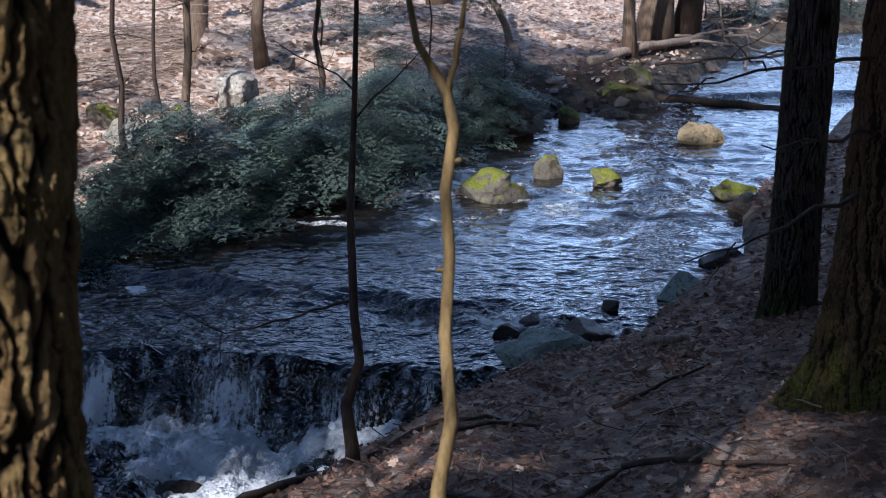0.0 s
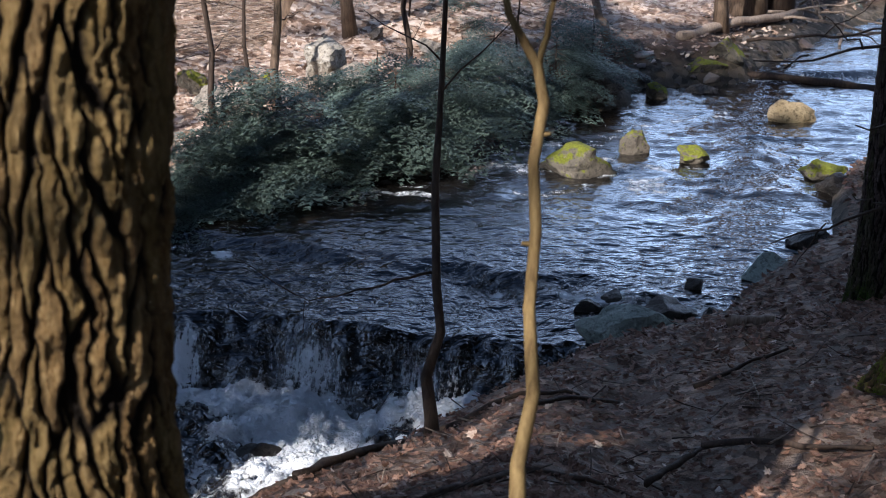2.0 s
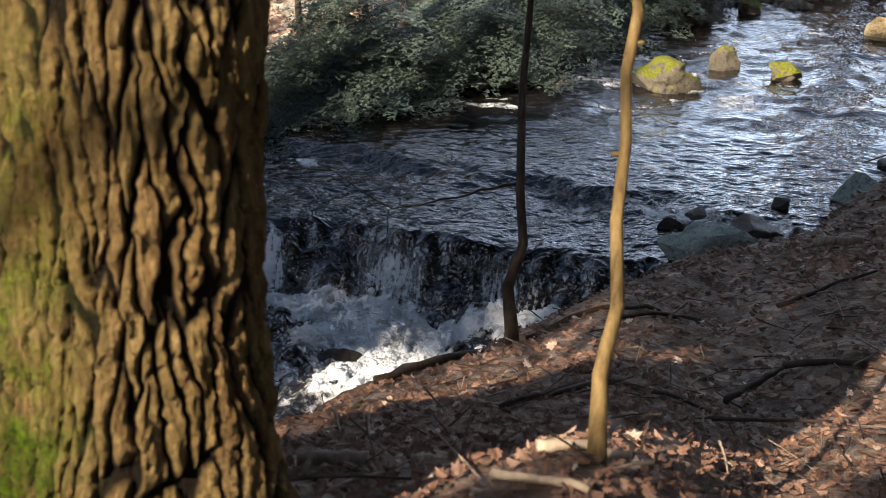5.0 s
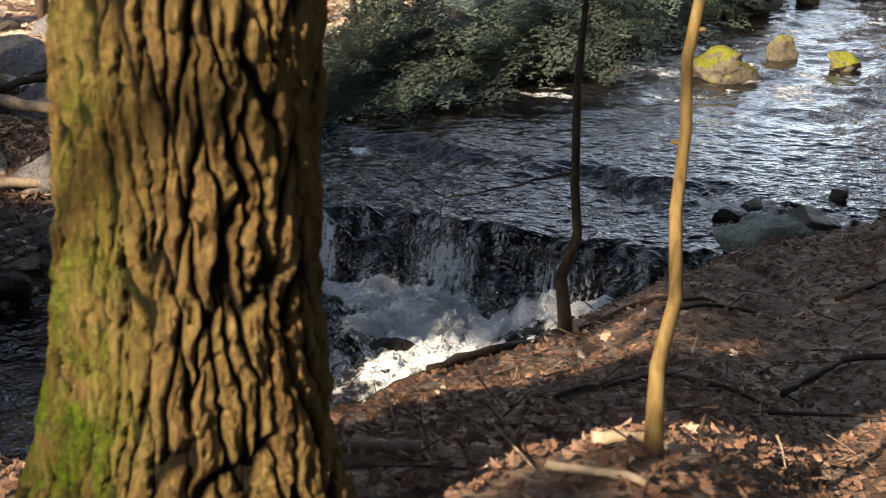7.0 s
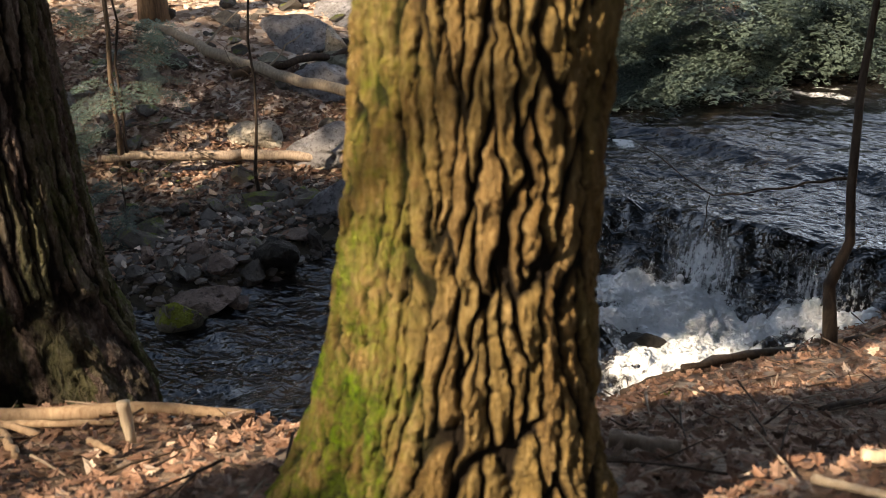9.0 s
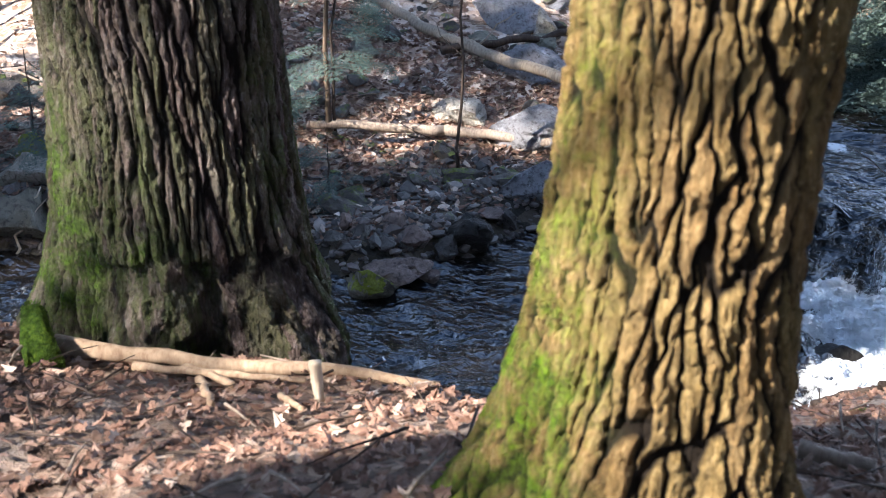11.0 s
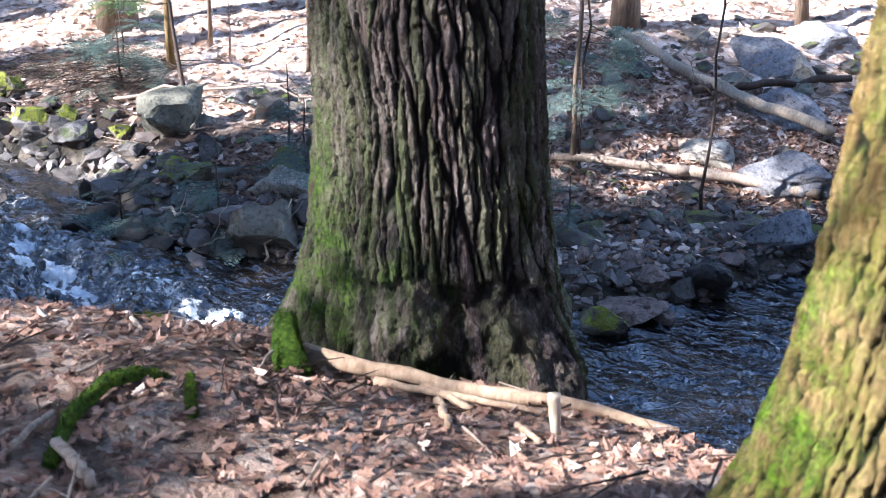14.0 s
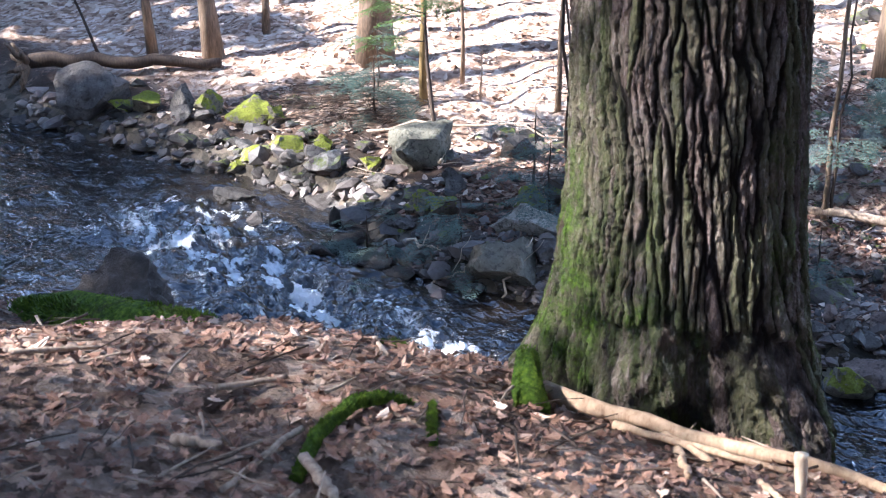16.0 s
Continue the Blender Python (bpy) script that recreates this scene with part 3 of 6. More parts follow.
# ---------------------------------------------------------------- trees, wood and stones: makers
def big_trunk(axis, radius, flare, flare_h, lobes, height, mat, cu, cv, depth, seed, moss_dir, moss_h, around=300, fine=1.9, phase=0.0, wig=1.0, squash=0.42, crack=0.2, streaks=0.0, bare=None):
    """A furrowed trunk along axis (base, lean per metre), with root flare. Returns its mesh."""
    base, lean = Vector(axis[0]), axis[1]
    h = np.concatenate([np.linspace(-0.45, fine, 460), np.linspace(fine + 0.03, height, 60)])
    th = np.linspace(0, 2 * math.pi, around, endpoint=False) + 0.5 * math.pi
    T, H = np.meshgrid(th, h)
    grow = np.exp(-np.clip(H + 0.05, 0, None) / flare_h)
    lobe = 0.5 + 0.5 * np.cos(lobes * (T - phase) + 0.6 * np.sin(2 * T + seed))
    R = radius * (1 - 0.03 * np.clip(H, 0, 20)) * (1 + 0.05 * np.sin(2 * T + seed)) + flare * radius * grow * (0.35 + 0.9 * lobe)
    wrap = max(8, int(round(2 * math.pi * radius / cu)))
    S = T * radius
    bend = 0.8 * vnoise(S * 2.5, H * 3.0, seed) + 0.3 * vnoise(S * 8, H * 8, seed + 1) + 0.2 * vnoise(S * 13, H * 19, seed + 4) + 0.1 * vnoise(S * 25, H * 55, seed + 5)
    u = T / (2 * math.pi) * wrap + wig * bend + 0.6 * H
    v = H / cv + 0.5 * vnoise(S * 12, H * 2, seed + 2)
    f1, f2, cid = cells(u, v, seed, wrap, squash)
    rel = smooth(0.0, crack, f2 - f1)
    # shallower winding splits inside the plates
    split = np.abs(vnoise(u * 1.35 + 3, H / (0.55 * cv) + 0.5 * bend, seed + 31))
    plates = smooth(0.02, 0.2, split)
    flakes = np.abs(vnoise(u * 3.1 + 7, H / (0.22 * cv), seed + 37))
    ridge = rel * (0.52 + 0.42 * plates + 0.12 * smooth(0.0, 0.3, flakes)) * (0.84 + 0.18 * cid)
    if bare:
        # the bark ends in a ragged lip, with smoother dark wood under it
        side, top, wide = bare
        lip = smooth(0.02, -0.02, H - top - 0.13 * vnoise(S * 7, 1.5, seed + 41) - 0.03 * vnoise(S * 25, 2.5, seed + 42)) * smooth(math.cos(wide), math.cos(0.75 * wide), np.cos(T - side))
        R = R - 0.022 * lip + 0.022 * lip * fbm(S * 14, H * 8, 5, seed + 43, 0.6)
        ridge = ridge * (1 - lip) + lip * (0.5 + 0.4 * fbm(S * 18, H * 8, 4, seed + 44, 0.6))
    R = R + depth * (ridge - 0.7) + depth * (0.22 * fbm(S * 70, H * 24, 3, seed + 7) * (0.3 + 0.7 * rel) + 0.1 * fbm(S * 160, H * 110, 2, seed + 9)) + 0.02 * radius * vnoise(np.sin(T) * 2, H * 2 + np.cos(T), seed + 8)
    x = base.x + lean[0] * H + R * np.cos(T)
    y = base.y + lean[1] * H + R * np.sin(T)
    z = base.z + H
    side = smooth(-0.2, 0.75, np.cos(T - moss_dir))
    moss = np.clip(side * np.exp(-np.clip(H - 0.1, 0, None) / moss_h) * 1.25 + 0.75 * np.exp(-np.clip(H, 0, None) / (0.4 * moss_h)) * side, 0, 1)
    moss = np.clip(moss + streaks * smooth(0.0, 0.5, vnoise(S * 8, H * 1.6, seed + 11)) * np.exp(-np.clip(H - 0.2, 0, None) / 0.7), 0, 1)
    moss = moss * (0.35 + 0.65 * rel)
    if bare:
        moss = moss * (1 - 0.65 * lip)
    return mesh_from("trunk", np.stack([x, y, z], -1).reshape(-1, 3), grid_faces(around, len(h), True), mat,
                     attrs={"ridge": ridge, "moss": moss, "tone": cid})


def tube(points, radii, sides=8, wobble=0.0, seed=0, close=True):
    """Vertices and faces of a limb through the points."""
    pts = [Vector(p) for p in points]
    verts, faces, rnd = [], [], random.Random(seed)
    for k, p in enumerate(pts):
        way = (pts[min(k + 1, len(pts) - 1)] - pts[max(k - 1, 0)]).normalized()
        a = way.cross(Vector((0.31, 0.2, 0.93)))
        if a.length < 0.05:
            a = way.cross(Vector((1, 0, 0)))
        a.normalize()
        b = way.cross(a)
        for s in range(sides):
            w = 2 * math.pi * s / sides
            verts.append(p + (a * math.cos(w) + b * math.sin(w)) * radii[k] * (1 + wobble * rnd.uniform(-1, 1)))
    for k in range(len(pts) - 1):
        for s in range(sides):
            i, j = k * sides + s, k * sides + (s + 1) % sides
            faces.append((i, j, j + sides, i + sides))
    if close:
        faces += [tuple(range(sides))[::-1], tuple(range(len(verts) - sides, len(verts)))]
    return verts, faces


def join(pieces):
    verts, faces = [], []
    for v, f in pieces:
        n = len(verts)
        verts += [tuple(p) for p in v]
        faces += [tuple(i + n for i in q) for q in f]
    return verts, faces


def bent(a, b, n=6, sag=0.0, wob=0.03, seed=0):
    """Points of a crooked limb from a to b."""
    rnd, a, b = random.Random(seed), Vector(a), Vector(b)
    d = (b - a).length
    return [a.lerp(b, k / n) + Vector((rnd.uniform(-1, 1), rnd.uniform(-1, 1), rnd.uniform(-1, 1))) * wob * d * (0 if k in (0, n) else 1)
            + Vector((0, 0, sag * d * 4 * (k / n) * (1 - k / n))) for k in range(n + 1)]


def taper(n, r0, r1):
    return [r0 + (r1 - r0) * k / n for k in range(n + 1)]


def limb(a, b, r0, r1, n=7, sag=0.0, wob=0.03, seed=0, sides=8):
    return tube(bent(a, b, n, sag, wob, seed), taper(n, r0, r1), sides, 0.08, seed)


def stick(name, a, b, r0, r1, mat, label, category="stick", group="", seed=0, wob=0.025, sag=0.0, forks=()):
    """A fallen stick or log, lying from a to b; forks: (place along it, end, radius)."""
    at = Vector(a)
    pieces = [limb((0, 0, 0), Vector(b) - at, r0, r1, 9, sag, wob, seed, 9)]
    for k, (s, end, r) in enumerate(forks):
        pieces.append(limb((Vector(b) - at) * s, Vector(end) - at, r, r * 0.35, 5, 0, 0.04, seed + k + 1, 6))
    ob = new(name, mesh_from(name, *join(pieces), mat))
    ob.location = at
    return tagged(ob, label, category, group)


def rock_mesh(seed, size, detail=3, blocky=0.5, rough=0.16, cut=(0.45, 0.9)):
    """A stone: a ball cut by a few random planes, roughened."""
    rnd = random.Random(seed)
    bm = bmesh.new()
    bmesh.ops.create_icosphere(bm, subdivisions=detail, radius=1)
    planes = [(Vector((rnd.uniform(-1, 1), rnd.uniform(-1, 1), rnd.uniform(-0.7, 1))).normalized(), rnd.uniform(*cut)) for _ in range(13)]
    off = Vector((rnd.uniform(0, 99), rnd.uniform(0, 99), rnd.uniform(0, 99)))
    for v in bm.verts:
        p = v.co.copy()
        for nrm, d in planes:
            over = p.dot(nrm) - d
            if over > 0:
                p -= nrm * over * min(1.0, blocky * 1.15)
        p *= 1 + rough * noise.noise(p * 1.3 + off) + 0.5 * rough * noise.noise(p * 3.3 + off) + 0.3 * rough * noise.noise(p * 8 + off) + 0.2 * rough * noise.noise(p * 19 + off)
        v.co = Vector((p.x * size[0], p.y * size[1], p.z * size[2]))
    me = bpy.data.meshes.new("stone")
    bm.to_mesh(me)
    bm.free()
    me.shade_smooth()
    me.set_sharp_from_angle(angle=radians(38))
    return me


def stone(name, at, size, mat, label, category="rock", group="", seed=0, turn=0.0, tilt=0.0, detail=4, blocky=0.6, rough=0.16, cut=(0.45, 0.9)):
    me = rock_mesh(seed, size, detail, blocky, rough, cut)
    me.materials.append(mat)
    ob = new(name, me)
    ob.matrix_world = pose(*at, tilt, 0, turn)
    return tagged(ob, label, category, group)


def spray_verts(rnd, length=0.45, width=0.28, twigs=11, needles=9, blade=1.0):
    """A flat hemlock spray along +x: needle blades in numpy, four corners each."""
    quads = []
    for k in range(twigs):
        s = (k + 0.5) / twigs
        reach = width * (1 - 0.75 * s) * rnd.uniform(0.7, 1.1)
        for side in (-1, 1):
            ang = side * rnd.uniform(0.75, 1.1)
            x0, y0, z0 = s * length, 0.0, 0.02 * math.sin(3 * s)
            for m in range(needles):
                q = (m + 0.6) / needles
                px, py = x0 + math.cos(ang) * reach * q, y0 + math.sin(ang) * reach * q
                pz = z0 - 0.18 * reach * q * q - 0.12 * length * s * s + rnd.uniform(-0.012, 0.012)
                for t in (-1, 1):
                    b = ang + t * rnd.uniform(0.5, 1.1)
                    nl, nw = blade * rnd.uniform(0.018, 0.034), blade * rnd.uniform(0.0045, 0.008)
                    cx, cy = math.cos(b), math.sin(b)
                    lift = rnd.uniform(-0.012, 0.012)
                    quads.append([(px - cy * nw, py + cx * nw, pz), (px + cy * nw, py - cx * nw, pz),
                                  (px + cx * nl + cy * nw * 0.5, py + cy * nl - cx * nw * 0.5, pz + lift), (px + cx * nl - cy * nw * 0.5, py + cy * nl + cx * nw * 0.5, pz + lift)])
    return np.array(quads)


SPRAYS = [spray_verts(random.Random(k), twigs=9, needles=6) for k in range(6)]
PADS = [spray_verts(random.Random(20 + k), 0.5, 0.3, 7, 6, 1.2) for k in range(6)]


def crown_mesh(boughs, scale=1.0, seed=0, per_bough=6, sprays=SPRAYS, mat=None):
    """Needle sprays along boughs (start, end) as one mesh of small blades."""
    rnd, out, tones = random.Random(seed), [], []
    for a, b in boughs:
        a, b = Vector(a), Vector(b)
        along = b - a
        for k in range(per_bough):
            s = 0.25 + 0.75 * (k + rnd.random()) / per_bough
            p = a.lerp(b, s) + Vector((rnd.uniform(-1, 1), rnd.uniform(-1, 1), rnd.uniform(-0.5, 0.5))) * 0.08 * along.length
            yaw = math.atan2(along.y, along.x) + rnd.choice((-1, 1)) * rnd.uniform(0.1, 1.0)
            m = pose(*p, rnd.uniform(-12, 12), rnd.uniform(0, 25), math.degrees(yaw)) @ Matrix.Diagonal((scale * rnd.uniform(0.7, 1.2),) * 3).to_4x4()
            q = sprays[rnd.randrange(6)].reshape(-1, 3)
            mm = np.array(m)
            out.append(q @ mm[:3, :3].T + mm[:3, 3])
            tones.append(np.full(len(q), rnd.random() ** 1.3))
    v = np.concatenate(out)
    return mesh_from("crown", v, np.arange(len(v)).reshape(-1, 4), mat or M_HEMLOCK, shade=False, attrs={"tone": np.concatenate(tones)})


def hemlock(name, at, height, reach, boughs, label, seed, trunk_r=0.03, low=0.15, lean=(0, 0), scale=1.0, per_bough=6, group="hemlocks", toward=None, droop=0.15, top_cut=1.0, sprays=SPRAYS, mat=None):
    """A young hemlock: a thin trunk, limbs and flat needle sprays."""
    rnd = random.Random(seed)
    ob = thing(name, label, "hemlock", group, at)
    top = Vector((lean[0] * height, lean[1] * height, height))
    trunk = [limb((0, 0, -0.1), top, trunk_r, trunk_r * 0.25, 9, 0, 0.012, seed, 8)]
    lines = []
    for k in range(boughs):
        s = low + (0.96 * top_cut - low) * (k + rnd.random()) / boughs
        yaw = rnd.uniform(0, 2 * math.pi) if toward is None else radians(toward) + rnd.gauss(0, 0.8)
        far = reach * (1.05 - 0.75 * s) * rnd.uniform(0.6, 1.1)
        a = top * s
        b = a + Vector((math.cos(yaw) * far, math.sin(yaw) * far, -droop * far + rnd.uniform(-0.1, 0.15)))
        lines.append((a, b))
        part("branch", mesh_from("branch", *limb(a, b, max(0.004, trunk_r * 0.28), 0.002, 5, -0.03, 0.02, seed + k, 5), M_TWIG), ob)
    part("trunk", mesh_from("trunk", *trunk[0], M_TWIG), ob)
    part("crown", crown_mesh(lines, scale, seed, per_bough, sprays, mat), ob)
    return ob


def bare_tree(name, at, height, radius, label, seed, mat, lean=(0, 0), branches=6, low=0.35, category="tree", group="", reach=1.0):
    rnd = random.Random(seed)
    ob = thing(name, label, category, group, at)
    n = 12
    pts = bent((0, 0, -0.15), (lean[0] * height, lean[1] * height, height), n, 0, 0.008, seed)
    rad = [radius * (1 - 0.75 * k / n) + radius * 0.5 * math.exp(-k * 1.6) for k in range(n + 1)]
    part("trunk", mesh_from("trunk", *tube(pts, rad, 12, 0.05, seed), mat), ob)
    for k in range(branches):
        s = low + (0.95 - low) * rnd.random()
        a = pts[int(s * n)]
        yaw = rnd.uniform(0, 6.28)
        ln = reach * rnd.uniform(0.4, 1.0)
        b = a + Vector((math.cos(yaw) * ln, math.sin(yaw) * ln, ln * rnd.uniform(-0.1, 0.6)))
        pieces = [limb(a, b, max(0.004, radius * 0.2), 0.002, 5, 0, 0.05, seed + k, 5)]
        for _ in range(3):
            c = Vector(a).lerp(b, rnd.uniform(0.3, 0.8))
            pieces.append(limb(c, c + Vector((rnd.uniform(-1, 1), rnd.uniform(-1, 1), rnd.uniform(-0.2, 0.7))) * ln * 0.4, max(0.003, radius * 0.09), 0.0015, 4, 0, 0.05, seed + k + 50, 4))
        part("branch", mesh_from("branch", *join(pieces), mat), ob)
    return ob


# ---------------------------------------------------------------- the two great trunks
GREAT = []
tree = thing("hemlock_tree", "thick furrowed hemlock trunk, sunlit, with a mossy root flare", "tree")
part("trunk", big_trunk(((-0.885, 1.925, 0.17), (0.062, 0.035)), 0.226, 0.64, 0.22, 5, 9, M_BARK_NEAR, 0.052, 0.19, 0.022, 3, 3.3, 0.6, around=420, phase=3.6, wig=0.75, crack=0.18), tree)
GREAT.append(tree)
tree = thing("hemlock_tree", "massive dark hemlock trunk with mossy flared roots", "tree")
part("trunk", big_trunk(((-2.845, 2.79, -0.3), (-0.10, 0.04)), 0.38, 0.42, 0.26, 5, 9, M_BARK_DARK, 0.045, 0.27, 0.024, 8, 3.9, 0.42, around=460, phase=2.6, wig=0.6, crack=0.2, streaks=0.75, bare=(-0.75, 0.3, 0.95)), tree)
GREAT.append(tree)
tree = thing("hemlock_tree", "reddish bark trunk with green moss at its foot", "tree")
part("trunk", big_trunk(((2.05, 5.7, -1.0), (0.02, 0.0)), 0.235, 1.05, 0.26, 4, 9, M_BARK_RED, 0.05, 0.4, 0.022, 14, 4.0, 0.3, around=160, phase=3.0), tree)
GREAT.append(tree)
tree = thing("hemlock_tree", "straight dark trunk at the stream's edge", "tree")
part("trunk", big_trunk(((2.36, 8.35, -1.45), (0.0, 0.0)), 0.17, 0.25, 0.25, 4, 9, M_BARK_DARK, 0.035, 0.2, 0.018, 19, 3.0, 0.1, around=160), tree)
GREAT.append(tree)

# ---------------------------------------------------------------- the two saplings on the near bank
sap = thing("sapling", "bare yellow-lit sapling with a forked top", "sapling", at=(-0.02, 2.5, 0.08))
pts = [(0, 0, -0.05), (0.0, 0.0, 0.0), (-0.005, 0.06, 0.16), (0.025, 0.13, 0.3), (0.01, 0.2, 0.48), (0.02, 0.25, 0.65), (0.01, 0.28, 0.8), (0.03, 0.33, 0.93), (0.012, 0.36, 1.01), (-0.055, 0.38, 1.12), (-0.09, 0.4, 1.3), (-0.1, 0.42, 1.8)]
rad = [0.026, 0.023, 0.018, 0.016, 0.0145, 0.0138, 0.013, 0.0135, 0.012, 0.009, 0.007, 0.003]
part("trunk", mesh_from("trunk", *join([tube(pts, rad, 12, 0.05, 2)]), M_SAPLING), sap)
part("branch", mesh_from("branch", *join([limb((0.015, 0.36, 1.0), (0.045, 0.38, 1.15), 0.009, 0.006, 4, 0, 0.03, 4), limb((0.045, 0.38, 1.15), (0.06, 0.4, 1.5), 0.006, 0.002, 4, 0, 0.03, 5)]), M_SAPLING), sap)
for k, (z, y, s) in enumerate([(0.62, 0.245, -1), (0.86, 0.31, 1)]):
    part("twig_stub", mesh_from("twig_stub", *limb((0.015, y, z), (0.015 + s * (0.026 + 0.005 * k), y - 0.01, z + 0.006), 0.008, 0.004, 3, 0, 0.02, 6 + k), M_SAPLING), sap)
sap = thing("sapling", "slim dark bare sapling rooted at the bank's edge", "sapling", at=(-0.48, 5.73, -1.22))
pts = [(0, 0, -0.1), (0.0, 0.0, 0.0), (-0.035, 0.09, 0.2), (0.03, 0.19, 0.4), (0.0, 0.27, 0.62), (-0.02, 0.42, 1.1), (0.0, 0.55, 1.6), (0.02, 0.62, 2.2), (0.0, 0.7, 3.4)]
rad = [0.045, 0.036, 0.03, 0.026, 0.023, 0.019, 0.015, 0.012, 0.003]
part("trunk", mesh_from("trunk", *tube(pts, rad, 10, 0.05, 3), M_TWIG), sap)
side = [limb((-0.02, 0.3, 0.68), (-0.32, 0.2, 0.62), 0.009, 0.006, 5, 0.03, 0.03, 1, 6), limb((-0.32, 0.2, 0.62), (-0.62, 0.1, 0.58), 0.006, 0.003, 5, 0, 0.03, 2, 6), limb((-0.62, 0.1, 0.58), (-1.0, 0.1, 0.8), 0.004, 0.002, 5, 0, 0.03, 3, 5),
        limb((-0.64, 0.1, 0.58), (-0.66, 0.1, 0.4), 0.003, 0.002, 3, 0, 0.03, 4, 5), limb((0.0, 0.58, 1.7), (-0.4, 0.6, 1.95), 0.006, 0.002, 4, 0, 0.04, 5, 5), limb((0.0, 0.58, 1.55), (0.4, 0.7, 1.95), 0.006, 0.002, 4, 0, 0.04, 6, 5)]
for s in side:
    part("branch", mesh_from("branch", *s, M_TWIG), sap)

# ---------------------------------------------------------------- stones in and by the upper reach
for at, size, mat, label, seed, turn in [
        ((0.40, 13.62, -1.92), (0.52, 0.36, 0.29), M_ROCK_MOSS, "rounded boulder with yellow-green moss in the stream", 1, 20),
        ((1.16, 14.61, -1.93), (0.20, 0.17, 0.2), M_ROCK_MOSS, "small mossy rock standing in the stream", 2, 50),
        ((1.83, 14.27, -1.96), (0.24, 0.17, 0.12), M_ROCK_MOSS, "low mossy rock awash in the stream", 3, 10),
        ((3.3, 16.5, -1.93), (0.36, 0.26, 0.22), M_ROCK_TAN, "sunlit tan boulder in the stream", 4, 5),
        ((1.7, 17.8, -1.93), (0.22, 0.2, 0.17), M_ROCK_MOSS, "mossy rock by the far bank", 5, 30),
        ((2.35, 18.2, -1.97), (0.28, 0.2, 0.12), M_ROCK, "low grey rock in the stream", 6, 0),
        ((3.1, 13.65, -1.95), (0.33, 0.22, 0.15), M_ROCK_MOSS, "low olive mossy rock near the bank", 7, 5),
        ((1.35, 9.98, -1.98), (0.10, 0.08, 0.08), M_ROCK_WET, "small black wet rock", 8, 0),
        ((1.05, 9.35, -2.0), (0.25, 0.18, 0.13), M_ROCK_WET, "black wet rock by the bank", 9, 10),
        ((1.42, 9.35, -2.0), (0.15, 0.1, 0.08), M_ROCK_WET, "small black wet rock", 10, 70),
        ((0.45, 9.6, -2.06), (0.13, 0.1, 0.09), M_ROCK_WET, "small black wet rock", 11, 20),
        ((0.65, 9.75, -2.04), (0.13, 0.1, 0.07), M_ROCK_WET, "small black wet rock", 12, 80),
        ((0.78, 8.75, -1.98), (0.56, 0.26, 0.27), M_ROCK_GREEN, "pale green slab of rock at the bank", 13, -14),
        ((2.0, 10.35, -2.02), (0.36, 0.4, 0.24), M_ROCK_GREEN, "greenish rock at the water's edge", 14, 30),
        ((2.6, 11.3, -2.02), (0.32, 0.25, 0.15), M_ROCK_WET, "dark rock at the water's edge", 15, 30),
        ((3.15, 12.9, -1.93), (0.3, 0.2, 0.15), M_ROCK_WET, "dark rock at the water's edge", 16, 10)]:
    stone("rock", at, size, mat, label, group="stream rocks", seed=seed, turn=turn, blocky=0.8, rough=0.24)

# ---------------------------------------------------------------- stones of the banks
# plan, half width, height and kind
STONES_HILL = [(-3.62, 13.90, 0.36, 0.22, "p"), (-4.86, 17.43, 0.18, 0.34, "m"), (-3.30, 15.01, 0.16, 0.28, "m"), (-2.60, 15.41, 0.34, 0.51, "p"), (-2.20, 15.17, 0.35, 0.36, "p"), (-1.47, 17.92, 0.23, 0.24, "p"), (-3.68, 15.34, 0.15, 0.14, "g"), (-2.31, 18.05, 0.13, 0.21, "g"), (2.92, 19.26, 0.27, 0.32, "m"), (2.49, 18.92, 0.26, 0.24, "m"), (0.74, 16.76, 0.51, 0.42, "g"), (1.50, 19.20, 0.17, 0.19, "g")]
STONES_SLOPE = [(-7.55, 12.85, 0.5, 0.36, "l"), (-7.34, 14.13, 0.55, 0.3, "l"), (-6.88, 12.97, 0.26, 0.42, "p"), (-7.32, 12.11, 0.26, 0.24, "o"), (-6.79, 12.5, 0.34, 0.28, "o"), (-6.47, 11.88, 0.46, 0.34, "l"), (-6.78, 10.62, 0.5, 0.28, "p"), (-5.8, 10.7, 0.55, 0.42, "l"), (-5.13, 9.4, 0.48, 0.5, "l"), (-7.38, 10.06, 0.18, 0.12, "r"), (-8.3, 11.2, 0.22, 0.16, "o"), (-6.0, 12.9, 0.4, 0.35, "l"), (-8.5, 13.2, 0.3, 0.2, "g"), (-6.2, 14.3, 0.45, 0.3, "l")]
STONES_BAR = [(-5.82, 8.16, 0.12, 0.13, "r"), (-5.61, 8.43, 0.07, 0.09, "g"), (-5.59, 8.15, 0.13, 0.14, "r"), (-5.34, 8.28, 0.11, 0.20, "g"), (-5.25, 8.51, 0.16, 0.28, "k"), (-5.49, 7.69, 0.23, 0.21, "r"), (-5.22, 7.87, 0.09, 0.15, "r"), (-5.53, 7.33, 0.20, 0.24, "m"), (-6.10, 7.92, 0.07, 0.14, "r"), (-5.28, 8.95, 0.13, 0.08, "r"), (-5.14, 9.08, 0.07, 0.16, "g"), (-5.70, 7.94, 0.09, 0.11, "g"), (-5.91, 7.92, 0.08, 0.10, "g"), (-6.05, 7.70, 0.09, 0.12, "g")]
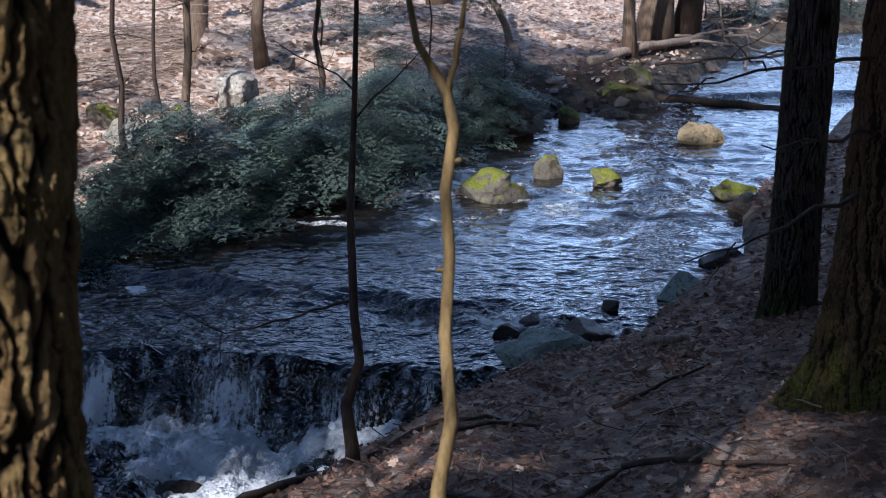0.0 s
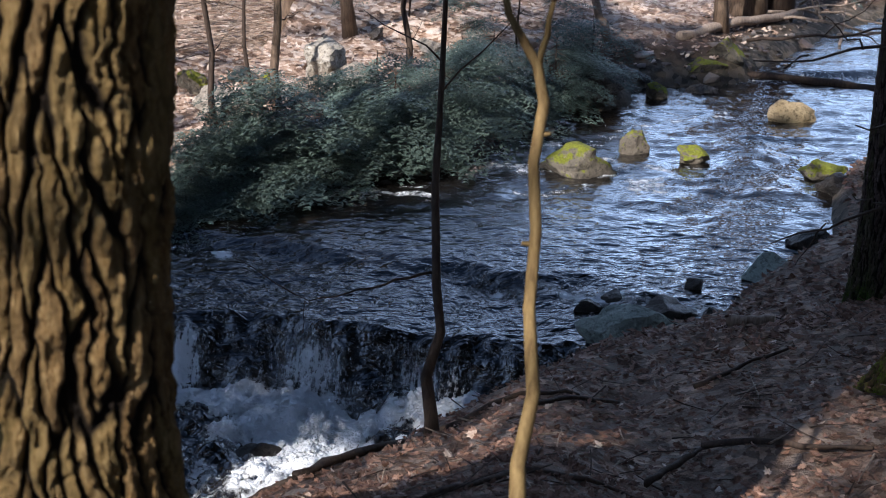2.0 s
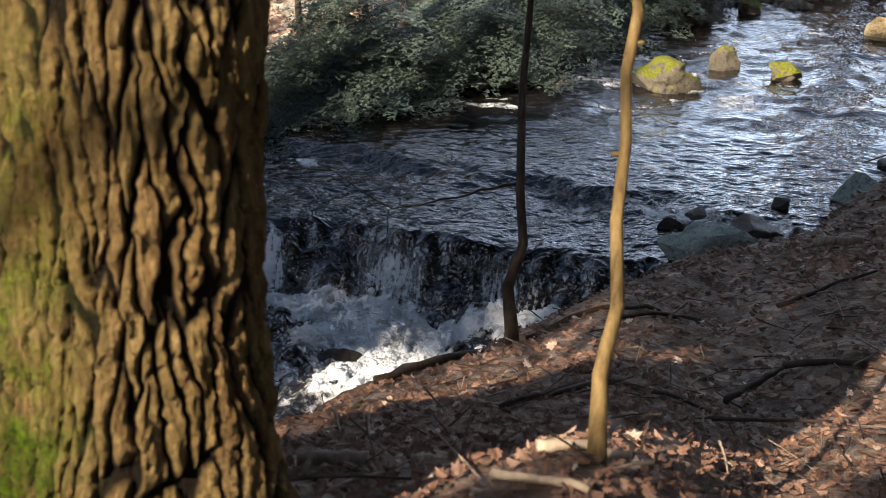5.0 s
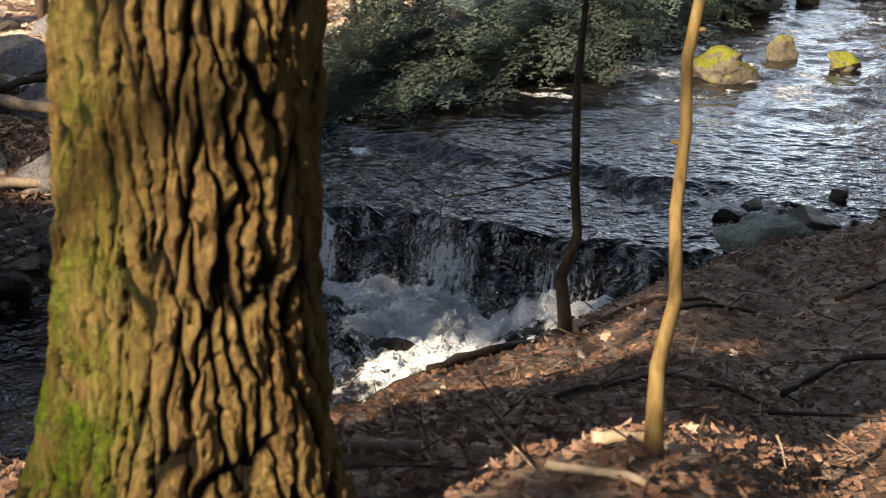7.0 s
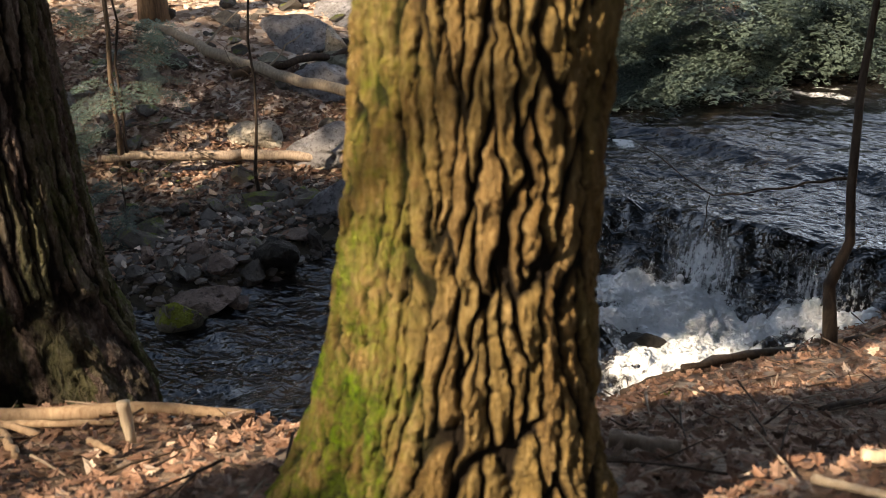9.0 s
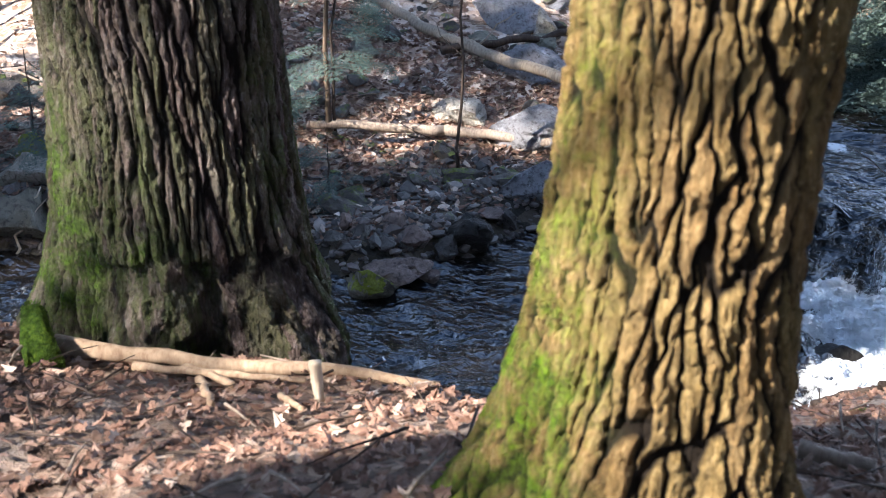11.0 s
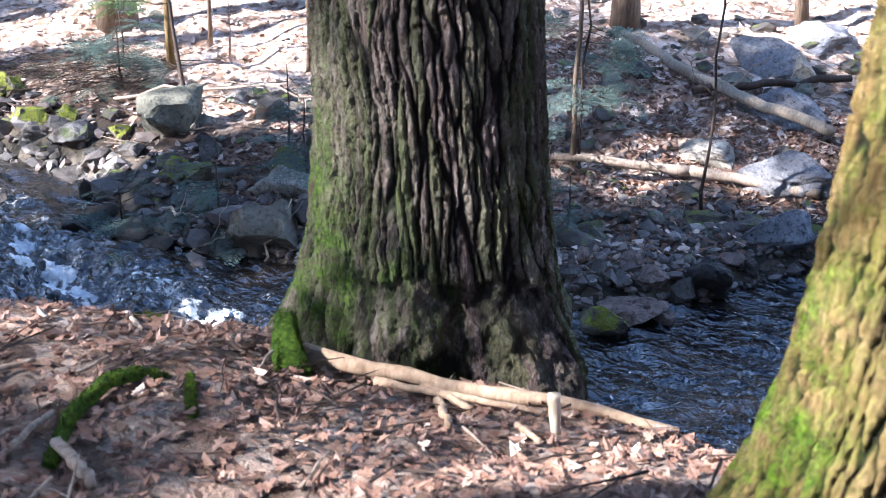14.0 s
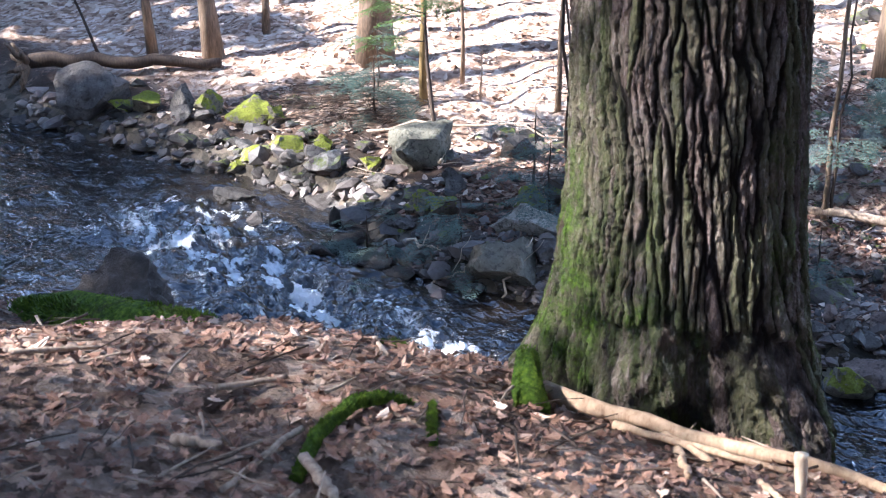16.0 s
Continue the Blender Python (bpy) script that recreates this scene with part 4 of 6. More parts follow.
STONES_LEFT = [(-16.30, 5.49, 0.36, 0.49, "w"), (-15.78, 5.75, 0.14, 0.20, "m"), (-15.50, 5.96, 0.14, 0.18, "m"), (-15.23, 6.30, 0.13, 0.30, "g"), (-14.78, 6.48, 0.14, 0.25, "m"), (-14.19, 6.74, 0.24, 0.27, "m"), (-13.82, 6.95, 0.12, 0.24, "m"), (-14.85, 6.13, 0.15, 0.15, "g"), (-14.60, 6.30, 0.14, 0.13, "g"), (-13.66, 6.37, 0.14, 0.12, "g"), (-13.00, 6.55, 0.17, 0.20, "m"), (-13.97, 6.28, 0.09, 0.11, "g"), (-13.27, 6.28, 0.14, 0.15, "m"), (-12.75, 6.53, 0.15, 0.16, "g"), (-13.31, 6.16, 0.10, 0.12, "m"), (-12.99, 6.28, 0.11, 0.09, "k")]
STONES_MIDDLE = [(-12.70, 6.91, 0.19, 0.15, "m"), (-12.40, 6.70, 0.20, 0.22, "g"), (-11.82, 7.07, 0.15, 0.17, "m"), (-11.18, 7.19, 0.4, 0.5, "o"), (-12.33, 6.59, 0.16, 0.14, "k"), (-11.69, 6.27, 0.22, 0.15, "k"), (-10.22, 6.69, 0.17, 0.21, "m"), (-9.96, 6.78, 0.19, 0.24, "m"), (-10.30, 7.12, 0.17, 0.21, "g"), (-8.98, 6.95, 0.3, 0.28, "p"), (-8.62, 6.42, 0.33, 0.42, "o"), (-9.39, 7.40, 0.18, 0.22, "m"), (-9.04, 7.53, 0.14, 0.19, "g"), (-12.43, 5.61, 0.25, 0.15, "k"), (-11.24, 6.81, 0.15, 0.15, "g"), (-11.70, 6.66, 0.14, 0.14, "g")]
STONES_AWASH = [(-10.51, 6.01, 0.14, 0.15, "k"), (-9.89, 5.83, 0.24, 0.16, "k"), (-11.11, 6.20, 0.12, 0.20, "k"), (-10.40, 5.63, 0.12, 0.10, "k"), (-10.14, 6.39, 0.16, 0.12, "g"), (-9.74, 6.42, 0.13, 0.11, "g"), (-9.27, 6.59, 0.13, 0.12, "g"), (-9.48, 5.89, 0.16, 0.12, "k"), (-11.66, 5.53, 0.12, 0.11, "k"), (-8.92, 6.40, 0.11, 0.10, "g"), (-8.43, 6.86, 0.15, 0.15, "g"), (-10.95, 6.49, 0.13, 0.13, "g")]

KINDS = {"p": (M_ROCK_PALE, "pale boulder on the leafy bank"), "m": (M_ROCK_MOSS, "grey rock capped with bright green moss"), "g": (M_ROCK, "rough grey stone among leaves"),
         "k": (M_ROCK_WET, "black wet rock at the water's edge"), "l": (M_ROCK_SLAB, "lilac-grey slab of layered rock on the slope"), "r": (M_ROCK_RED, "reddish brown slab of stone"), "o": (M_ROCK_OLIVE, "olive-grey rounded boulder at the water"), "w": (M_ROCK, "dark undercut boulder at the water's edge")}
for group, rows in (("hillside boulders", STONES_HILL), ("slope boulders", STONES_SLOPE), ("gravel bar rocks", STONES_BAR), ("left bank rocks", STONES_LEFT), ("middle bank rocks", STONES_MIDDLE), ("awash rocks", STONES_AWASH)):
    for k, (x, y, w, h, kind) in enumerate(rows):
        mat, label = KINDS[kind]
        w, h = (1.15 * w, 1.1 * h) if group == "slope boulders" else (1.65 * w, 1.3 * h) if group == "left bank rocks" else (1.3 * w, 1.15 * h)
        base = max(gz(x, y), float(water_level(np.array([x]), np.array([y]))[0]) - 0.04)
        seed = 100 + 37 * k + len(group)
        flat = h < 0.8 * w
        if group == "slope boulders":
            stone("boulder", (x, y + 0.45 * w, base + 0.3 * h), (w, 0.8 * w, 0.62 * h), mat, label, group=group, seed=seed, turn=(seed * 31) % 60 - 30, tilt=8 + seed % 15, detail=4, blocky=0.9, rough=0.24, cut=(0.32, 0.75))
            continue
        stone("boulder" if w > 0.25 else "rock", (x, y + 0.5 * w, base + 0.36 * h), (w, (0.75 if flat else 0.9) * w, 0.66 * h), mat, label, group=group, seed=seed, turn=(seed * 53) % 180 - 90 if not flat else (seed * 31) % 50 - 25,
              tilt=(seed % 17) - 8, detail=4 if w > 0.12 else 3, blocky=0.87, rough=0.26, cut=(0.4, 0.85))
stone("boulder", (-10.0, 3.45, -2.78), (0.68, 0.45, 0.42), M_ROCK_WET, "big black wet boulder splitting the rapids", group="awash rocks", seed=77, turn=20, detail=5, blocky=0.9, rough=0.3, cut=(0.4, 0.85))
stone("rock", (-1.9, 7.95, -2.66), (0.22, 0.14, 0.16), M_ROCK_WET, "black rock inside the white foam", group="awash rocks", seed=78, turn=20)
stone("rock", (-1.3, 7.2, -2.66), (0.14, 0.12, 0.14), M_ROCK_WET, "black rock inside the white foam", group="awash rocks", seed=79, turn=60)
for k, (x, y, z, w) in enumerate([(-3.1, 9.2, -2.42, 0.3), (0.12, 8.35, -2.22, 0.24)]):
    stone("rock", (x, y, z), (w, 0.14, 0.17), M_ROCK_WET, "black ledge rock under the falling water", group="ledge rocks", seed=300 + k, turn=15 * k, blocky=0.9, rough=0.3)


def pebbles(name, spots, sizes, mat, label, seed, detail=1, rough=0.25):
    """Many small stones as one mesh."""
    rnd = np.random.RandomState(seed)
    shapes = []
    for k in range(8):
        me = rock_mesh(900 + k, (1, 1, 1), detail, 0.85, rough)
        co = np.zeros(len(me.vertices) * 3)
        me.vertices.foreach_get("co", co)
        shapes.append((co.reshape(-1, 3), np.array([p.vertices[:] for p in me.polygons])))
        bpy.data.meshes.remove(me)
    vs, fs, n = [], [], 0
    for (x, y, z), s in zip(spots, sizes):
        v, f = shapes[rnd.randint(8)]
        a = rnd.uniform(0, 6.28)
        q = v * s * np.array([rnd.uniform(0.8, 1.3), rnd.uniform(0.6, 1.0), rnd.uniform(0.35, 0.7)])
        q = np.stack([q[:, 0] * math.cos(a) - q[:, 1] * math.sin(a), q[:, 0] * math.sin(a) + q[:, 1] * math.cos(a), q[:, 2]], 1)
        vs.append(q + (x, y, z + 0.15 * s))
        fs.append(f + n)
        n += len(v)
    ob = new(name, mesh_from(name, np.concatenate(vs), np.concatenate(fs), mat, shade=False))
    return tagged(ob, label, "stones", kind="stuff")


def make_froth():
    n = Nodes("froth")
    v = n.coords()
    return n.done(n.mix(n.noise(v, 30, 4), (0.8, 0.84, 0.88), (0.95, 0.96, 0.97)), 0.45, n.noise(v, 60, 5, 0.7), 0.02, 0.5)


tagged(pebbles("white_water", WHITE_WATER, np.random.RandomState(4).gamma(1.6, 0.009, len(WHITE_WATER)) + 0.006, make_froth(), "lumps of white froth and flying drops in the rapids", 5, 1, 0.5), category="foam")


def scatter(seed, count, x0, x1, y0, y1, keep):
    rnd = np.random.RandomState(seed)
    x, y = rnd.uniform(x0, x1, count), rnd.uniform(y0, y1, count)
    dn, df, wet = plan(x, y)
    ok = keep(x, y, dn, df, wet, rnd.uniform(0, 1, count))
    x, y = x[ok], y[ok]
    return np.stack([x, y, ground_height(x, y)], 1)


spots = scatter(5, 9500, -9.5, -4.2, 6.0, 10.8, lambda x, y, dn, df, wet, u: ((df < 0.25) | (~wet & (df < 2.3) & (y < 10.3))) & (df < dn) & (u < np.where(wet, 0.5, np.exp(-df / 1.3))))
pebbles("gravel", spots, np.random.RandomState(6).gamma(2.0, 0.016, len(spots)) + 0.016, M_PEBBLE, "grey and brown gravel along the water", 7)
spots = scatter(8, 9000, -17.5, -8.8, 4.6, 9.0, lambda x, y, dn, df, wet, u: (df < dn) & (df < 1.0) & (u < 0.45 * np.where(wet, np.exp(-df / 0.2), np.exp(-df / 0.4))))
pebbles("gravel", spots, np.random.RandomState(9).gamma(2.0, 0.03, len(spots)) + 0.022, M_PEBBLE, "grey and dark stones along the far bank", 10)
spots = scatter(11, 5000, -4.2, 6.0, 10.5, 22.0, lambda x, y, dn, df, wet, u: (df < dn) & (df < 0.7) & (u < np.where(wet, np.exp(-df / 0.2), 0.5)))
pebbles("gravel", spots, np.random.RandomState(12).gamma(2.0, 0.03, len(spots)) + 0.022, M_PEBBLE, "dark stones under the far bank", 13)

spots = scatter(14, 1300, -11.5, -4.6, 8.2, 15.5, lambda x, y, dn, df, wet, u: ~wet & (df < dn) & (df > 0.25) & (u < np.where(y > 10.2, 0.2, 0.75)))
pebbles("rubble", spots, np.random.RandomState(15).gamma(2.0, 0.032, len(spots)) + 0.03, M_RUBBLE, "rough angular stones half buried in leaves", 16, 2, 0.4)
spots = scatter(17, 420, -17.5, -8.6, 5.6, 9.5, lambda x, y, dn, df, wet, u: ~wet & (df < dn) & (u < np.exp(-df / 0.9)))
pebbles("rubble", spots, np.random.RandomState(18).gamma(2.2, 0.036, len(spots)) + 0.035, M_RUBBLE, "rough mossy stones along the far bank", 19, 2, 0.4)


# ---------------------------------------------------------------- leaves and twigs on the ground
def leaves(name, spots, size, mat, label, seed, lobed=True, tilt=0.3):
    rnd = np.random.RandomState(seed)
    if lobed:
        rim = np.array([(0, 0), (0.28, 0.22), (0.2, 0.42), (0.5, 0.5), (0.33, 0.68), (0.42, 0.92), (0.16, 0.88), (0.0, 1.15)])
        half = np.stack([rim[:, 0], rim[:, 1] - 0.55, 0.5 * rim[:, 0] ** 1.0 * 0.35], 1)
        other = half * (-1, 1, 1)
        shape = np.concatenate([half, other[1:-1]])
        face = [list(range(8)), [0, 7, *range(13, 7, -1)]]
    else:
        shape = np.array([(0, -0.5, 0), (0.3, -0.1, 0.08), (0.2, 0.35, 0.05), (0, 0.55, 0), (-0.25, 0.3, 0.06), (-0.3, -0.1, 0.1)])
        face = [[0, 1, 2, 3], [0, 3, 4, 5]]
    n, m = len(spots), len(shape)
    s = size * rnd.uniform(0.55, 1.25, n)
    a, b, c = rnd.uniform(0, 6.28, n), rnd.normal(0, tilt, n), rnd.normal(0, tilt, n)
    p = shape[None] * s[:, None, None] * np.stack([rnd.uniform(0.7, 1.1, n), np.ones(n), rnd.uniform(-1.5, 2.2, n)], 1)[:, None]
    p[..., 2] += (p[..., 1] ** 2) / s[:, None] * rnd.uniform(-0.5, 1.1, n)[:, None]
    y, z = p[..., 1] * np.cos(b)[:, None] - p[..., 2] * np.sin(b)[:, None], p[..., 1] * np.sin(b)[:, None] + p[..., 2] * np.cos(b)[:, None]
    x = p[..., 0]
    x, z = x * np.cos(c)[:, None] - z * np.sin(c)[:, None], x * np.sin(c)[:, None] + z * np.cos(c)[:, None]
    q = np.stack([x * np.cos(a)[:, None] - y * np.sin(a)[:, None], x * np.sin(a)[:, None] + y * np.cos(a)[:, None], z], -1)
    q[..., 2] += np.maximum(0.006, -0.5 * q[..., 2].min(1))[:, None] + rnd.uniform(0, 0.012, n)[:, None]
    q += np.asarray(spots)[:, None]
    faces = [[i + k * m for i in f] for k in range(n) for f in face]
    return tagged(new(name, mesh_from(name, q.reshape(-1, 3), faces, mat, shade=False)), label, "leaves", kind="stuff")


def near_land(x, y, dn, df, wet, u):
    return ~wet & (dn < df) & (dn > 0.15) & (u < np.clip(3.2 / np.hypot(x, y), 0.2, 1)) & (y > -0.2 * x - 0.4)


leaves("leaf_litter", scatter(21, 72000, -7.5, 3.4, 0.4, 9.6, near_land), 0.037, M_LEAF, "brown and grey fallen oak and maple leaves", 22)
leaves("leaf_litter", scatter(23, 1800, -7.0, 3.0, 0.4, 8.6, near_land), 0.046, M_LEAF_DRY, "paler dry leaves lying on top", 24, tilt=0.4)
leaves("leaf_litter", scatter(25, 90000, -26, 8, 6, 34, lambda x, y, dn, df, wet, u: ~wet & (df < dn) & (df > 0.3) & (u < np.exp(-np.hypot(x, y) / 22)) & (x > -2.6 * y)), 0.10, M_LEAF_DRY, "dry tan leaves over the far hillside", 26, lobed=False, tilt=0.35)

leaves("leaf_litter", scatter(29, 9000, 0.3, 5.5, 7.0, 16.0, lambda x, y, dn, df, wet, u: ~wet & (dn < df) & (dn > 0.1)), 0.07, M_LEAF, "dark fallen leaves on the bank upstream", 30, lobed=False)
leaves("leaf_litter", scatter(27, 17000, -10.5, -4.4, 6.6, 12.5, lambda x, y, dn, df, wet, u: ~wet & (df < dn) & (df > 0.15) & (u < np.clip(0.25 + df * 0.5, 0, 1))), 0.075, M_LEAF, "brown leaves caught between the bank stones", 28, lobed=False, tilt=0.4)


def twigs(name, spots, length, radius, mat, label, seed):
    rnd, pieces = random.Random(seed), []
    for x, y, z in spots:
        a, ln = rnd.uniform(0, 6.28), length * rnd.uniform(0.4, 1.6)
        d = Vector((math.cos(a), math.sin(a), 0)) * ln * 0.5
        p = Vector((x, y, 0))
        ends = []
        for e in (p - d, p + d):
            ends.append((e.x, e.y, z + 0.012 + rnd.uniform(0, 0.03)))
        pieces.append(tube(bent(*ends, 3, 0, 0.03, rnd.random()), taper(3, radius * rnd.uniform(0.6, 1.4), radius * 0.4), 5, 0, 0, False))
    return tagged(new(name, mesh_from(name, *join(pieces), mat)), label, "twigs", kind="stuff")


twigs("twig_litter", scatter(31, 1100, -6.5, 3.0, 0.4, 8.5, near_land), 0.2, 0.0035, M_TWIG, "thin dark twigs in the litter", 32)
twigs("twig_litter", scatter(33, 420, -6.5, 3.0, 0.4, 8.5, near_land), 0.18, 0.005, M_DEAD, "pale dry twigs in the litter", 34)
twigs("twig_litter", scatter(35, 1500, -20, 5, 7, 26, lambda x, y, dn, df, wet, u: ~wet & (df < dn) & (df > 0.4) & (u < np.exp(-np.hypot(x, y) / 25))), 0.6, 0.007, M_DEAD, "grey fallen branches over the hillside", 36)


# ---------------------------------------------------------------- wood lying on the near bank
def on(x, y, lift=0.0):
    return (x, y, gz(x, y) + lift)


def lie(name, a, b, r0, r1, mat, label, seed, group=""):
    """A stick lying on the ground from a to b, bending over what is under it."""
    n, rnd = 10, random.Random(seed)
    za, zb = gz(*a) + 0.012 + r0, gz(*b) + 0.012 + r1
    side = Vector((a[1] - b[1], b[0] - a[0], 0)).normalized()
    pts = []
    for k in range(n + 1):
        s = k / n
        x, y = a[0] + (b[0] - a[0]) * s, a[1] + (b[1] - a[1]) * s
        r = r0 + (r1 - r0) * s
        pts.append(Vector((x, y, max(za + (zb - za) * s, gz(x, y) + 0.01 + 0.8 * r) + rnd.uniform(0, 0.1) * r)) + side * rnd.uniform(-1, 1) * 0.45 * r)
    base = pts[0].copy()
    ob = new(name, mesh_from(name, *tube([p - base for p in pts], [r * rnd.uniform(0.9, 1.1) for r in taper(n, r0, r1)], 10, 0.2, seed), mat))
    ob.location = base
    return tagged(ob, label, "stick", group)


for a, b, r0, r1, label, seed in [
        ((-2.89, 2.22), (-1.8, 2.68), 0.029, 0.016, "long barkless branch lying against the great trunk", 1),
        ((-2.68, 2.42), (-2.24, 2.3), 0.016, 0.011, "split pale branch lying across another", 2),
        ((-2.62, 2.28), (-2.1, 2.44), 0.013, 0.008, "thin pale stick by the trunk", 3),
        ((-2.39, 2.32), (-2.18, 2.14), 0.014, 0.01, "short split piece of pale wood", 4),
        ((-2.4, 2.72), (-2.28, 2.66), 0.012, 0.007, "short pale stick by the trunk", 5),
        ((-2.06, 2.28), (-1.94, 2.23), 0.010, 0.008, "splinter of pale wood", 6),
        ((-2.5, 2.46), (-1.98, 2.6), 0.014, 0.008, "pale stick beside the long branch", 9),
        ((-2.62, 1.24), (-2.4, 1.2), 0.017, 0.013, "grey stick beside the mossy root", 7),
        ((-2.79, 1.32), (-2.53, 0.97), 0.009, 0.007, "long thin grey stick", 8),
        ((-2.85, 0.99), (-2.76, 1.08), 0.015, 0.013, "short brown stick among leaves", 10),
        ((-3.54, 0.8), (-3.5, 1.05), 0.009, 0.006, "pale dry stick among leaves", 12),
        ((-3.16, 1.25), (-3.12, 1.46), 0.011, 0.007, "pale dry stick among leaves", 13),
        ((-3.6, 2.05), (-3.27, 1.9), 0.01, 0.006, "pale dry stick among leaves", 14)]:
    lie("stick", a, b, r0, r1, M_SPLIT if seed in (1, 2, 3, 4, 5, 6, 9) else M_DEAD, label, seed, group="sticks by the trunk")
stick("wood_chip", on(-1.98, 2.35, 0.0), on(-2.0, 2.36, 0.12), 0.014, 0.019, M_PALEWOOD, "white split stake of wood standing by the trunk", seed=11, wob=0.01)
for a, b, r0, r1, mat, label, seed in [
        ((-1.02, 4.97), (-0.5, 5.9), 0.024, 0.018, M_TWIG, "dark crooked branch along the bank's edge", 21),
        ((-0.5, 5.9), (0.27, 6.2), 0.018, 0.009, M_TWIG, "dark branch along the bank's edge", 22),
        ((-1.3, 5.0), (-1.02, 4.97), 0.02, 0.014, M_TWIG, "forked end of a dark branch", 23),
        ((-0.31, 3.3), (-0.02, 3.8), 0.009, 0.012, M_TWIG, "long dark twig in the leaves", 24),
        ((-0.02, 3.8), (0.45, 4.4), 0.012, 0.006, M_TWIG, "long dark twig in the leaves", 25),
        ((-0.16, 2.58), (0.06, 2.64), 0.015, 0.012, M_PALEWOOD, "sunlit barkless stick at the sapling's foot", 26),
        ((-0.24, 2.31), (-0.03, 2.22), 0.010, 0.008, M_PALEWOOD, "sunlit barkless stick in the leaves", 27),
        ((-0.7, 2.42), (-0.54, 2.45), 0.02, 0.014, M_DEAD, "grey stick behind the trunk", 28),
        ((0.0, 5.8), (0.5, 6.4), 0.014, 0.01, M_TWIG, "bent dark branch in the leaves", 29),
        ((0.8, 5.3), (1.46, 4.95), 0.016, 0.01, M_TWIG, "dark branch across the slope", 30),
        ((0.5, 4.8), (0.8, 5.3), 0.018, 0.01, M_TWIG, "arched dark root on the slope", 31),
        ((1.28, 7.7), (1.56, 7.72), 0.04, 0.03, M_DEAD, "pale broken log end near the water", 32),
        ((0.9, 6.4), (1.5, 6.8), 0.014, 0.007, M_TWIG, "thin fallen branch on the slope", 33),
        ((0.4, 4.2), (0.9, 4.5), 0.009, 0.005, M_TWIG, "thin fallen branch on the slope", 34)]:
    lie("stick", a, b, r0, r1, mat, label, seed, group="sticks on the slope")


def mossy(name, points, radii, label, seed):
    """A root or stub wrapped in moss: a lumpy core and a coat of small blades."""
    base = points[0]
    ob = thing(name, label, "moss", at=base)
    pts = [Vector(p) - Vector(base) for p in points]
    part("core", mesh_from("core", *tube(pts, radii, 12, 0.12, seed), M_MOSS), ob)
    rnd, quads = random.Random(seed), []
    big = max(1.0, max(radii) / 0.06)
    for k in range(int(1500 * big ** 1.4)):
        s = rnd.random() * (len(pts) - 1)
        i = min(int(s), len(pts) - 2)
        p, r = pts[i].lerp(pts[i + 1], s - i), radii[i] + (radii[i + 1] - radii[i]) * (s - i)
        d = Vector((rnd.gauss(0, 1), rnd.gauss(0, 1), rnd.gauss(0.4, 1))).normalized()
        t = d.orthogonal().normalized() * 0.0022 * big
        a = p + d * r * 0.9
        b = a + d * big * rnd.uniform(0.004, 0.011) + Vector((0, 0, 0.003))
        quads.append([a - t, a + t, b + t * 0.3, b - t * 0.3])
    v = np.array([[tuple(c) for c in q] for q in quads]).reshape(-1, 3)
    part("moss_coat", mesh_from("moss_coat", v, np.arange(len(v)).reshape(-1, 4), M_MOSS, shade=False), ob)


mossy("mossy_root", [on(-2.57, 1.18, 0.0), on(-2.74, 1.34, 0.02), on(-2.82, 1.5, 0.03), on(-2.82, 1.6, 0.025), on(-2.8, 1.68, 0.0)], [0.018, 0.021, 0.02, 0.018, 0.01], "arched root coated in green moss", 41)
mossy("mossy_root", [on(-2.77, 2.09, 0.0), on(-2.88, 2.16, 0.06), on(-2.96, 2.22, 0.14)], [0.055, 0.052, 0.035], "thick stub of root under bright green moss", 42)
mossy("mossy_root", [on(-2.56, 1.58, 0.0), on(-2.66, 1.65, 0.018), on(-2.76, 1.72, 0.01)], [0.012, 0.014, 0.01], "short mossy root stub", 43)
mossy("moss_clump", [on(-0.86, 3.6, -0.02), on(-0.8, 3.68, -0.015), on(-0.74, 3.78, -0.02)], [0.03, 0.04, 0.03], "clump of yellow-green moss at the bank's edge", 44)
mossy("moss_clump", [on(-5.35, 1.35, -0.04), on(-4.9, 1.45, 0.02), on(-4.45, 1.55, 0.0), on(-4.1, 1.65, -0.04)], [0.1, 0.15, 0.12, 0.06], "mossy lip of the bank", 45)
mossy("moss_clump", [on(-3.78, 2.12, -0.03), on(-3.7, 2.2, -0.01), on(-3.6, 2.25, -0.03)], [0.03, 0.035, 0.03], "mossy lip of the bank", 46)

# ---------------------------------------------------------------- logs over the far bank
stick("fallen_log", on(-9.0, 12.45, 0.15), on(-7.6, 11.95, 0.08), 0.05, 0.065, M_LOG, "pale barkless fallen trunk across the rocky slope", "log", seed=51, wob=0.015, forks=((0.6, on(-8.0, 12.9, 0.5), 0.02),))
stick("fallen_log", on(-7.66, 11.97, 0.08), on(-5.75, 11.55, 0.22), 0.065, 0.06, M_LOG, "pale barkless fallen trunk propped on rocks", "log", seed=52, wob=0.01, forks=((0.25, on(-6.9, 12.3, 0.5), 0.015),))
stick("fallen_branch", on(-7.7, 9.55, 0.05), on(-6.55, 10.3, 0.10), 0.04, 0.055, M_DEAD, "grey fallen branch over the gravel", "log", seed=53, wob=0.015)
stick("fallen_branch", on(-6.57, 10.28, 0.10), on(-5.4, 10.75, 0.08), 0.055, 0.05, M_DEAD, "grey fallen branch over the gravel", "log", seed=54, wob=0.015)
